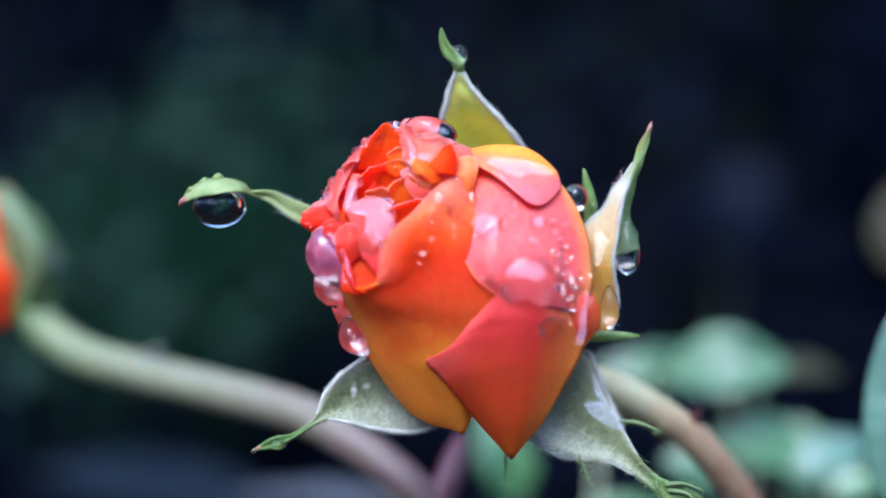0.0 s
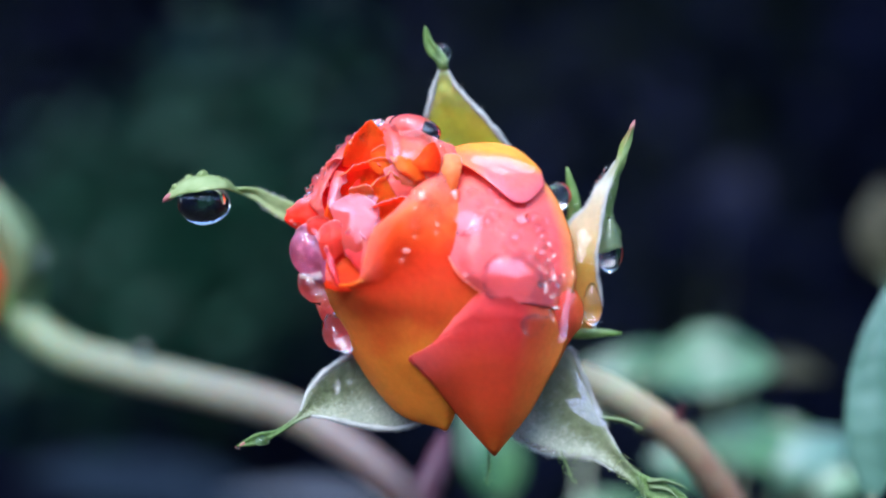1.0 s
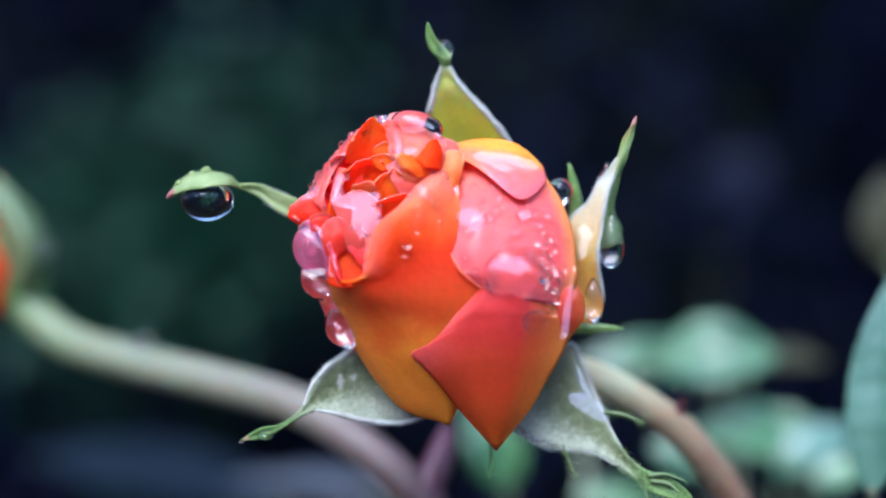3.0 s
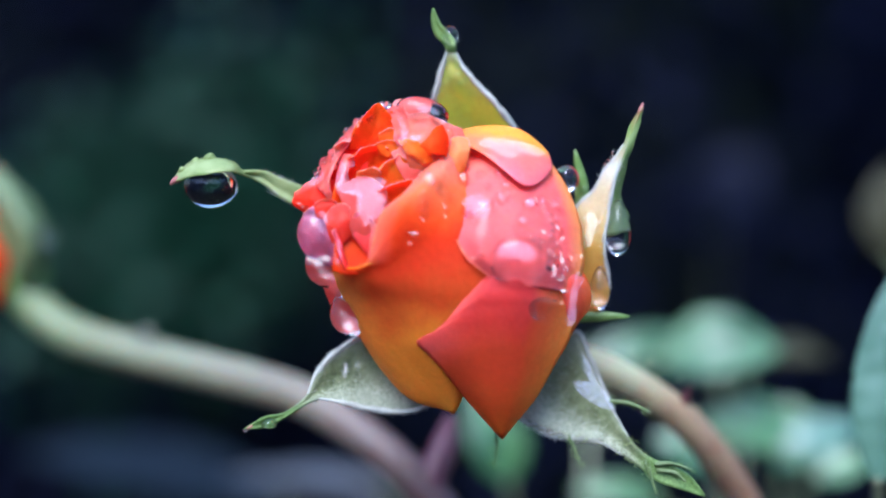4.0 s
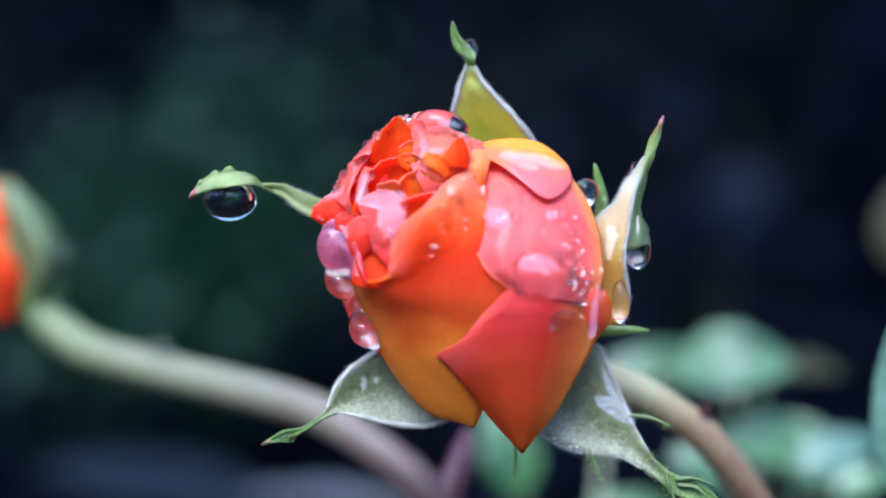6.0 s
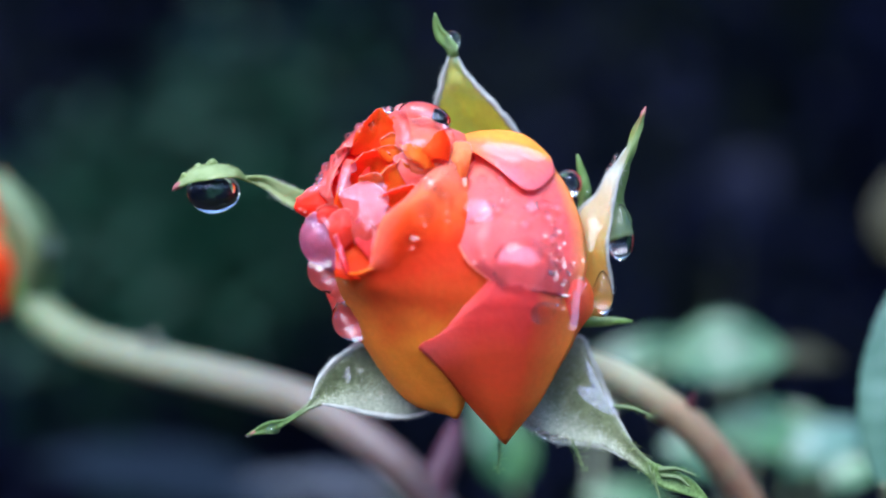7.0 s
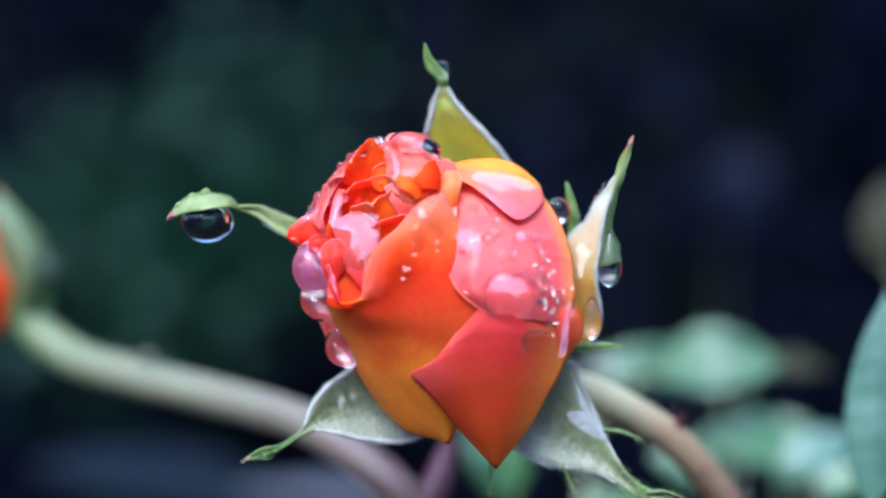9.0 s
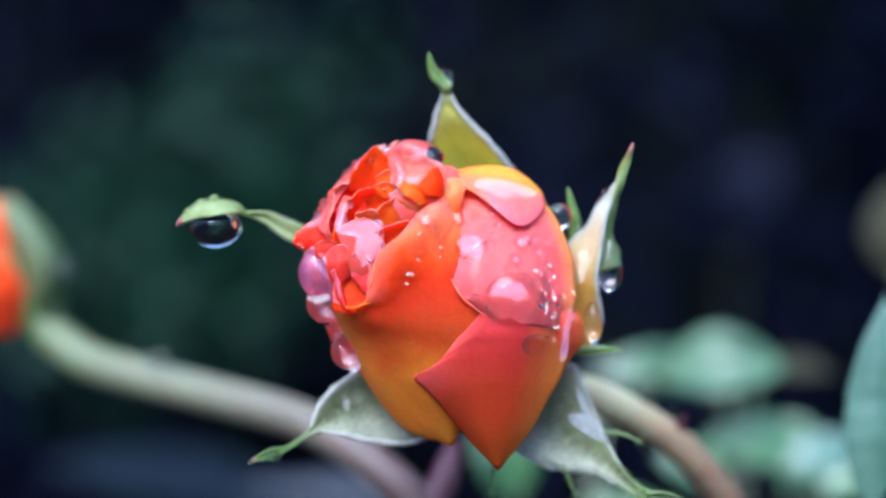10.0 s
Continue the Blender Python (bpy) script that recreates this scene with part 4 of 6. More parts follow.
# petals round the back of the bud
for k, (a, b) in enumerate((((-4.63, 3, -2.90), (-8.80, 0, 1.96)), ((-2.23, 6, -6.02), (-5.50, 1, 5.84)), ((3.40, 8, -9.22), (-0.19, 2, 8.34)), ((8.99, 7, -9.14), (6.69, 3, 7.43)), ((11.23, 4, -7.90), (11.26, 2, 2.00)))):
    a, b = np.array(a), np.array(b)
    foot = np.array((4.87, 6.5, -10.10))
    side = np.cross(b - foot, (0, 1, 0))
    side = side / np.linalg.norm(side)
    mid = (a + b) / 2 + np.array((0, 1.6, 0))
    petal([[foot - side * 1.2, foot, foot + side * 1.2],
           [a * 0.5 + foot * 0.5 - side * 3.2, a * 0.5 + foot * 0.5 + (0, 1, 0), a * 0.5 + foot * 0.5 + side * 3.2],
           [mid - side * 3.2, mid + (0, 0.6, 0), mid + side * 3.2],
           [b - side * 2.2, b, b + side * 2.2]], PETAL_PINK, "", 0.15, seed=30 + k, curl=0)

# hip behind the bud and the stalk
v, f, uv = tube([(4.63, 1.00, -8.16), (6.06, 4.79, -9.56), (7.85, 8.89, -10.85), (9.61, 11.36, -11.84)], [1.2, 3.2, 2.6, 1.7], 16)
mesh_object("hip", v, f, STEM_GREEN, rose, "green hip behind the bud")
STALK = [(9.61, 11.36, -11.84), (13.15, 12.18, -12.36), (16.36, 12.18, -13.42), (20.25, 13.00, -15.46), (24.23, 14.00, -18.41), (27.84, 15.50, -22.50), (31.51, 18.00, -28.03), (34.59, 22.00, -35.92), (37.42, 30.00, -49.95)]
v, f, uv = tube(STALK, [1.75, 1.7, 1.7, 1.65, 1.6, 1.6, 1.65, 1.7, 1.8], 14, 70, 0.06, 3)
mesh_object("stalk", v, f, STEM_RED, rose, "arching pale green and reddish stalk", uv)
v, f = hairs(STALK[1:8], 1.1, 0.05, 500, 1.0, 5)
tagged(mesh_object("bristle", v, f, STEM_RED, rose, "fine glandular bristles"), kind="stuff")


v, f, uv = tube([(23.83, 13.40, -16.81), (24.05, 12.67, -15.84), (24.28, 11.69, -14.74)], [0.7, 0.4, 0.05], 10, 14)
mesh_object("prickle", v, f, SHOOT, rose, "small purple prickle", uv)


# ---- sepals ----
def sepal(rows, mat, label, margin=True, stop=99, seed=1, rim=0.28, fuzz=260, face_down=0):
    v, f, uv = sheet(rows, 14, 34, 0.3, 0.12, seed)
    SURFACES.append((v, f))
    s = mesh_object("sepal", v, f, mat, rose, label, uv)
    if margin:
        for k, col in enumerate((0, -1)):
            edge = [r[col] for r in rows][:stop]
            n = len(edge)
            v, f, uv = tube(edge, [rim * 0.7] * (n - 2) + [rim * 0.5, rim * 0.3], 8, n * 14, 0.8, seed + k)
            mesh_object("margin", v, f, DOWN, s, "white downy margin", uv)
            if fuzz:
                v, f = hairs(edge[:-1], 0.3, 0.022, fuzz * 3, 0.12, seed * 7 + k)
                tagged(mesh_object("down", v, f, DOWN, s, "short white hairs"), kind="stuff")
    if face_down:
        r = np.random.default_rng(seed)
        mids = catmull([row[1] for row in rows[:stop]], 120)
        lefts, rights = catmull([row[0] for row in rows[:stop]], 120), catmull([row[-1] for row in rows[:stop]], 120)
        pts = []
        for _ in range(40):
            k, a = r.integers(0, 120), r.uniform(-0.95, 0.95)
            p = mids[k] + (rights[k] - mids[k]) * max(a, 0) + (lefts[k] - mids[k]) * max(-a, 0)
            pts.append(p + np.array((0, -0.25, 0)))
        v, f = hairs(pts, 0.28, 0.018, face_down, 0.3, seed + 3, (0, -0.8, 0.3))
        tagged(mesh_object("face_down", v, f, DOWN, s, "sparse white hairs on the face"), kind="stuff")
    return s


top_sepal = sepal([[(-0.95, 4.79, 5.55), (3.35, 6.43, 5.64), (8.81, 4.79, 5.55)],
       [(-0.44, 3.14, 9.41), (3.30, 4.79, 9.30), (7.69, 3.14, 7.69)],
       [(0.00, 1.50, 11.45), (2.66, 3.14, 11.14), (6.01, 1.50, 9.85)],
       [(0.43, 1.00, 13.09), (2.04, 1.30, 12.54), (4.25, 1.00, 11.83)],
       [(0.81, 0.50, 14.32), (1.59, 0.70, 14.15), (2.59, 0.50, 13.50)],
       [(1.06, 0.20, 15.19), (1.39, 0.25, 15.14), (1.77, 0.20, 15.00)]],
      SEPAL_OLIVE, "olive-yellow sepal with a white downy margin", seed=41, rim=0.34)
v, f, uv = sheet([[(1.06, 0.20, 15.00), (1.39, 0.25, 15.01), (1.77, 0.20, 15.00)],
       [(0.67, 0.00, 15.73), (1.19, 0.10, 15.75), (1.72, 0.00, 15.83)],
       [(0.00, -0.20, 16.46), (0.62, 0.10, 16.56), (1.15, -0.10, 16.67)],
       [(-0.28, -0.40, 17.57), (0.05, -0.20, 17.51), (0.48, -0.30, 17.31)],
       [(-0.23, -0.50, 18.61), (-0.15, -0.50, 18.65), (-0.05, -0.50, 18.56)]], 10, 22, 0.3, 0.08, 42)
mesh_object("leafy_tip", v, f, SEPAL_GREEN, top_sepal, "fresh green leafy tip", uv)

left_sepal = sepal([[(-8.36, 0.5, 0.53), (-8.62, 0.7, 1.25), (-8.73, 0.60, 1.73), (-8.84, 0.5, 2.21)],
       [(-10.73, 0.2, 1.58), (-10.94, 0.4, 2.26), (-11.03, 0.30, 2.92), (-11.12, 0.2, 3.59)],
       [(-12.98, -0.2, 2.62), (-13.20, 0, 3.30), (-13.09, -0.10, 3.82), (-12.98, -0.2, 4.34)],
       [(-14.45, -0.6, 3.76), (-14.58, -0.4, 4.33), (-14.42, -0.50, 4.62), (-14.26, -0.6, 4.90)],
       [(-15.88, -1.2, 4.44), (-15.99, -1.1, 4.68), (-15.94, -1.15, 4.80), (-15.88, -1.2, 4.92)],
       [(-16.68, -3.2, 4.68), (-16.95, -1.6, 5.41), (-17.31, 0.6, 5.58), (-17.61, 1.8, 5.40)],
       [(-18.16, -4.2, 4.59), (-18.70, -1.8, 5.68), (-19.22, 1, 5.84), (-19.48, 2.4, 5.43)],
       [(-19.98, -3.4, 4.25), (-20.39, -1.8, 5.22), (-20.87, 0.6, 5.34), (-21.02, 1.8, 5.01)],
       [(-21.71, -1.8, 3.81), (-21.80, -1.8, 3.99), (-21.76, -1.80, 4.08), (-21.71, -1.8, 4.18)]],
      SEPAL_PALE, "narrow green sepal bent under a hanging raindrop", False, seed=43)
for k, (q, rr) in enumerate((((-19.94, -1.2, 5.62), 0.36), ((-18.77, -1.4, 5.90), 0.42), ((-17.58, -1.2, 5.62), 0.28), ((-20.95, -1.8, 4.89), 0.28))):
    v, f, uv = tube([(q[0] - rr * 1.2, q[1], q[2] - rr * 0.6), q, (q[0] + rr * 1.2, q[1], q[2] - rr * 0.6)], [rr * 0.4, rr, rr * 0.4], 10, 14, 0.3, k)
    mesh_object("wart", v, f, SEPAL_PALE, left_sepal, "pale green bump", uv)
v, f, uv = tube([(-21.22, -1.9, 4.18), (-21.64, -1.9, 3.94), (-21.99, -1.8, 3.62)], [0.3, 0.26, 0.06], 8, 14)
mesh_object("tip", v, f, TIP_RED, left_sepal, "reddened tip", uv)
for edge, sd in (([(-8.36, 0.5, 0.53), (-10.92, 0.2, 1.72), (-12.98, -0.2, 2.67), (-14.36, -0.6, 3.80)], 1), ([(-8.84, 0.5, 2.21), (-11.12, 0.2, 3.50), (-12.98, -0.2, 4.30), (-14.26, -0.6, 4.90)], 2)):
    v, f = hairs(edge, 0.3, 0.02, 220, 0.07, sd)
    tagged(mesh_object("down", v, f, DOWN, left_sepal, "tufts of white hair"), kind="stuff")

sepal([[(-4.03, 0.50, -9.57), (-1.16, 0.75, -11.51), (0.76, 0.50, -14.61)],
       [(-6.17, 0.00, -9.23), (-4.52, 0.60, -12.22), (-2.34, 0.00, -15.44)],
       [(-8.18, -0.50, -10.28), (-7.14, 0.30, -12.67), (-5.43, -0.50, -15.18)],
       [(-9.76, -1.00, -11.89), (-8.99, -0.50, -13.28), (-7.77, -1.00, -14.54)],
       [(-10.55, -1.50, -13.76), (-10.20, -1.30, -14.03), (-9.61, -1.50, -14.18)],
       [(-12.40, -1.90, -15.25), (-12.21, -1.85, -15.40), (-12.02, -1.90, -15.53)],
       [(-14.13, -2.20, -15.59), (-14.06, -2.05, -16.08), (-13.85, -2.20, -16.47)],
       [(-15.77, -2.50, -16.57), (-15.72, -2.50, -16.61), (-15.67, -2.50, -16.66)]],
      SEPAL_GREY, "grey-green downy sepal bent back, ending in a thin green tip", stop=5, seed=45, fuzz=420, rim=0.32, face_down=160)

sepal([[(8.49, 1.00, -12.51), (7.05, 1.00, -14.43), (7.04, 0.75, -15.85)],
       [(11.97, 1.00, -8.74), (9.73, 1.30, -13.51), (8.06, 0.25, -16.54)],
       [(13.29, 0.75, -10.79), (11.17, 1.20, -14.71), (9.85, 0.00, -17.45)],
       [(14.29, 0.30, -13.14), (12.82, 0.80, -15.85), (11.74, -0.20, -17.71)],
       [(15.23, -0.20, -15.32), (14.55, 0.10, -16.94), (13.86, -0.40, -17.91)],
       [(16.42, -0.80, -17.42), (16.16, -0.60, -18.30), (15.85, -0.80, -18.93)],
       [(18.00, -1.20, -18.99), (17.79, -1.10, -19.63), (17.53, -1.20, -20.18)],
       [(19.70, -1.50, -19.65), (19.38, -1.40, -20.33), (18.85, -1.50, -21.16)],
       [(21.33, -1.80, -20.44), (20.97, -1.70, -21.02), (20.49, -1.80, -21.66)],
       [(22.70, -2.00, -22.08), (22.65, -2.00, -22.18), (22.60, -2.00, -22.27)]],
      SEPAL_GREY, "grey downy sepal with glossy wet patches", stop=6, seed=47, fuzz=420, rim=0.15, face_down=400)
for k, pts in enumerate(([(14.85, -0.20, -14.50), (16.22, -0.50, -14.61), (17.38, -0.70, -14.96), (18.32, -0.80, -15.47)],
                         [(11.49, -0.30, -17.50), (11.90, -0.50, -18.51), (12.43, -0.80, -19.97)],
                         [(5.31, 0.00, -17.17), (5.30, -0.20, -18.56), (5.14, -0.30, -20.17)],
                         [(18.89, -1.50, -19.84), (20.25, -1.80, -19.59), (21.48, -2.00, -20.02)],
                         [(17.77, -1.20, -19.33), (17.91, -1.50, -20.02), (18.06, -1.70, -20.83)])):
    v, f, uv = tube(pts, [0.14, 0.09, 0.035] if len(pts) == 3 else [0.16, 0.18, 0.13, 0.04], 8, 24, 0.2, k)
    mesh_object("sepal_lobe", v, f, SEPAL_LOBE, rose, "thin green side lobe of a sepal")
    v, f = hairs(pts, 0.5, 0.03, 50, 0.2, 60 + k)
    tagged(mesh_object("gland", v, f, SEPAL_GREEN, rose), kind="stuff")

v, f, uv = tube([(-15.04, -2.4, -16.30), (-15.41, -2.4, -16.53), (-15.83, -2.4, -16.72)], [0.14, 0.16, 0.05], 8, 12)
mesh_object("sepal_tip", v, f, TIP_RED, rose, "reddened tip of a bent sepal", uv)
for pts in ([(18.45, -1.6, -19.63), (19.88, -2, -19.46), (21.48, -2.4, -19.94)], [(18.64, -1.6, -20.10), (20.07, -2, -20.21), (20.92, -2.4, -20.88)], [(18.08, -1.6, -19.82), (18.23, -1.8, -20.81), (18.57, -2, -21.99)]):
    v, f, uv = sheet([[np.array(p) + (0, 0, w), np.array(p) + (0, -0.25, 0), np.array(p) - (0, 0, w)] for p, w in zip(pts, (0.18, 0.13, 0.03))], 8, 14, 0.12, 0.1, 9)
    mesh_object("sepal_lobe", v, f, SEPAL_LOBE, rose, "pointed green lobe at a sepal's tip", uv)
for edge, length, count, sd in (([(14.53, 0.6, -13.90), (15.30, 0, -15.64), (16.38, -1, -17.47), (17.94, -1.6, -19.07)], 1.1, 26, 71), ([(10.76, -0.4, -17.39), (12.65, -0.6, -17.64), (14.96, -1, -18.52), (17.23, -1.6, -20.01)], 0.7, 22, 72)):
    v, f = hairs(edge, length, 0.035, count, 0.05, sd)
    tagged(mesh_object("bristle", v, f, SEPAL_PALE, rose, "stiff pale bristles on a sepal's edge"), kind="stuff")
right_sepal = sepal([[(10.43, 1, -7.87), (12.10, 0.4, -7.73), (14.15, 0, -6.93)],
       [(10.85, 0.4, -3.79), (12.55, 0.2, -4.46), (14.79, -0.2, -4.72)],
       [(11.31, 0.20, 0.05), (12.66, -0.50, -0.91), (14.25, -1.40, -1.37)],
       [(12.01, -0.30, 1.96), (13.28, -0.90, 1.57), (14.48, -1.70, 1.09)],
       [(13.46, -0.90, 3.36), (14.07, -1.30, 3.26), (14.74, -1.90, 3.10)],
       [(14.20, -1.40, 4.90), (14.62, -1.70, 4.66), (15.10, -2.00, 4.64)],
       [(15.03, -1.80, 6.06), (15.35, -1.90, 5.97), (15.65, -2.10, 5.95)],
       [(15.75, -2.00, 7.18), (15.94, -2.00, 7.08), (16.14, -2.20, 7.02)],
       [(16.17, -2.10, 8.71), (16.39, -2.10, 8.57), (16.66, -2.25, 8.47)],
       [(17.12, -2.25, 10.19), (17.16, -2.25, 10.19), (17.26, -2.25, 10.15)]],
      SEPAL_AMBER, "amber and white sepal seen from its inner side", True, stop=8, seed=51, rim=0.2, fuzz=200)
v, f, uv = sheet([[(14.43, -1.4, -0.52), (15.31, -0.6, -0.43), (16.07, 0, 0.14)],
       [(14.50, -1.6, 0.75), (15.50, -0.6, 0.81), (16.50, 0, 1.20)],
       [(14.71, -1.8, 2.40), (15.25, -1, 2.32), (15.80, -0.5, 2.52)],
       [(14.96, -2, 4.03), (15.38, -1.4, 3.91), (15.82, -1, 4.12)],
       [(15.46, -2.1, 5.76), (15.80, -1.7, 5.60), (16.12, -1.5, 5.89)],
       [(15.91, -2.2, 6.97), (16.27, -2, 6.99), (16.60, -2, 7.36)],
       [(16.47, -2.2, 8.56), (16.68, -2.1, 8.38), (16.97, -2, 8.67)],
       [(17.12, -2.25, 10.06), (17.17, -2.25, 10.06), (17.21, -2.25, 10.06)]], 12, 34, 0.3, 0.2, 52)
mesh_object("folded_side", v, f, SEPAL_FOLD, right_sepal, "green outer side folded back", uv)
v, f, uv = tube([(16.98, -2.25, 9.73), (17.12, -2.25, 10.06), (17.30, -2.3, 10.57)], [0.16, 0.2, 0.05], 8, 12)
mesh_object("sepal_tip", v, f, TIP_RED, right_sepal, "reddened tip of the sepal", uv)
for a, b in (((14.96, -1, 5.82), (14.83, -1.6, 6.50)), ((15.15, -1, 6.01), (15.13, -1.8, 6.25)), ((14.61, -0.8, 5.27), (14.24, -1.4, 5.52)), ((14.79, -0.9, 5.55), (14.50, -1.6, 5.88))):
    v, f, uv = tube([a, tuple((p + q) / 2 for p, q in zip(a, b)), b], [0.05, 0.04, 0.07], 8, 10)
    mesh_object("gland", v, f, TIP_RED, right_sepal, "reddish stalked gland", uv)
sepal([[(11.87, 1.00, 1.49), (12.56, 1.00, 1.49), (13.23, 1.00, 1.49)],
       [(12.05, 0.80, 3.42), (12.55, 0.60, 3.31), (13.21, 0.80, 3.33)],
       [(11.93, 0.60, 5.10), (12.30, 0.50, 5.10), (12.80, 0.60, 5.05)],
       [(11.87, 0.50, 6.77), (11.97, 0.50, 6.82), (12.06, 0.50, 6.77)]],
      SEPAL_GREEN, "small pointed green sepal lobe", False, seed=53)
sepal([[(12.06, 0.50, -7.16), (12.08, 0.30, -7.43), (12.06, 0.50, -7.84)],
       [(13.71, 0.20, -6.94), (13.77, 0.00, -7.32), (13.71, 0.20, -7.81)],
       [(15.34, -0.10, -7.02), (15.37, -0.20, -7.30), (15.29, -0.10, -7.60)],
       [(16.55, -0.30, -7.25), (16.55, -0.30, -7.35), (16.50, -0.30, -7.43)]],
      SEPAL_GREEN, "small green sepal lobe", False, seed=54)

# ---- raindrops ----
ALLV, ALLF, base_ = [], [], 0
for v, f in SURFACES:
    ALLV += [tuple(p) for p in v]
    ALLF += [tuple(int(i) + base_ for i in q) for q in f]
    base_ += len(v)
TREE = BVHTree.FromPolygons(ALLV, ALLF)


def drop_mesh(name, pear=0.0, flat=0.0, n=28, m_=18):
    """A bead of water one unit in radius; pear: narrower at the top; flat: pressed flat behind."""
    verts, faces = [(0, 0, 1)], []
    for j in range(1, m_):
        a = math.pi * j / m_
        for i in range(n):
            b = 2 * math.pi * i / n
            z = math.cos(a)
            r = math.sin(a) * (1 - pear * (z * 0.5 + 0.5) ** 1.5)
            y = r * math.sin(b)
            verts.append((r * math.cos(b), y * (1 - flat) if y > 0 else y, z))
    verts.append((0, 0, -1))
    last = len(verts) - 1
    for i in range(n):
        k = (i + 1) % n
        faces.append((0, 1 + i, 1 + k))
        for j in range(m_ - 2):
            a = 1 + j * n
            faces.append((a + i, a + n + i, a + n + k, a + k))
        a = 1 + (m_ - 2) * n
        faces.append((a + i, last, a + k))
    me = bpy.data.meshes.new(name)
    me.from_pydata(verts, [], faces)
    me.polygons.foreach_set("use_smooth", [True] * len(me.polygons))
    me.materials.append(WATER)
    return me


def cap_mesh(name, n=32, rings=9, mat=WATER_MIXED):
    """A low dome of water, one unit in radius, its face towards -y."""
    verts, faces = [(0, -1, 0)], []
    for j in range(1, rings + 1):
        q = j / rings
        for i in range(n):
            b = 2 * math.pi * i / n
            w = 1 + q * (0.06 * math.sin(2 * b + 0.7) + 0.04 * math.sin(3 * b))
            verts.append((q * w * math.cos(b), -(1 - q ** 2.6), q * w * math.sin(b)))
    k = len(verts)
    verts += [(x * 0.97, 0.25, z * 0.97) for x, y, z in verts[-n:]]
    for i in range(n):
        j = (i + 1) % n
        faces.append((0, 1 + i, 1 + j))
        for r_ in range(rings):
            a = 1 + r_ * n
            faces.append((a + i, a + n + i, a + n + j, a + j))
    faces.append(tuple(range(k, k + n)))
    bm = bmesh.new()
    me = bpy.data.meshes.new(name)
    me.from_pydata(verts, [], faces)
    bm.from_mesh(me)
    bmesh.ops.recalc_face_normals(bm, faces=bm.faces)
    bm.to_mesh(me)
    bm.free()
    me.polygons.foreach_set("use_smooth", [True] * len(me.polygons))
    me.materials.append(mat)
    return me


CAP, CAP_SMALL, CAP_TINY = cap_mesh("cap_drop"), cap_mesh("small_cap_drop", 18, 6, WATER_BEAD), cap_mesh("tiny_cap_drop", 14, 5, WATER_TINY)
SMALL = drop_mesh("small_bead", 0.0, 0.0, 14, 9)
CROWN_DROP = drop_mesh("flattened_drop", -0.1)
BEAD, PEAR = drop_mesh("bead", 0.0, 0.5), drop_mesh("pear_drop", 0.45)


def hanging(at_, rx, rz, label, ry=None, me=PEAR, lean=0):
    ob = new("raindrop", me)
    m = ROSE @ Matrix.Translation(Vector(at_) * MM) @ Matrix.Rotation(radians(lean), 4, "Y")
    ob.matrix_world = m @ Matrix.Diagonal((rx * MM, (ry or rx) * MM, rz * MM, 1))
    return tagged(ob, label, "raindrop", "raindrops on the rose")


def sessile(x, z, rx, rz, label, high=0.5, sink=0.12):
    """A bead that lies on the petal in front of (x, z)."""
    hit, nor, *_ = TREE.ray_cast(Vector((x, -40, z)) * MM, Vector((0, 1, 0)))
    if hit is None:
        return None
    if nor.y > 0:
        nor = -nor
    xa = Vector((0, 0, 1)).cross(-nor).normalized() * -1
    za = xa.cross(-nor).normalized()
    if za.z < 0:
        za, xa = -za, -xa
    ya = za.cross(xa)
    r3 = Matrix((xa, ya, za)).transposed().to_4x4()
    ob = new("raindrop", CAP if rx > 0.5 else CAP_SMALL if rx > 0.34 else CAP_TINY)
    h = high * (rx + rz) * 0.5
    ob.matrix_world = ROSE @ Matrix.Translation(hit + nor * h * sink * MM) @ r3 @ Matrix.Diagonal((rx * MM, h * MM, rz * MM, 1))
    return tagged(ob, label, "raindrop", "raindrops on the rose")


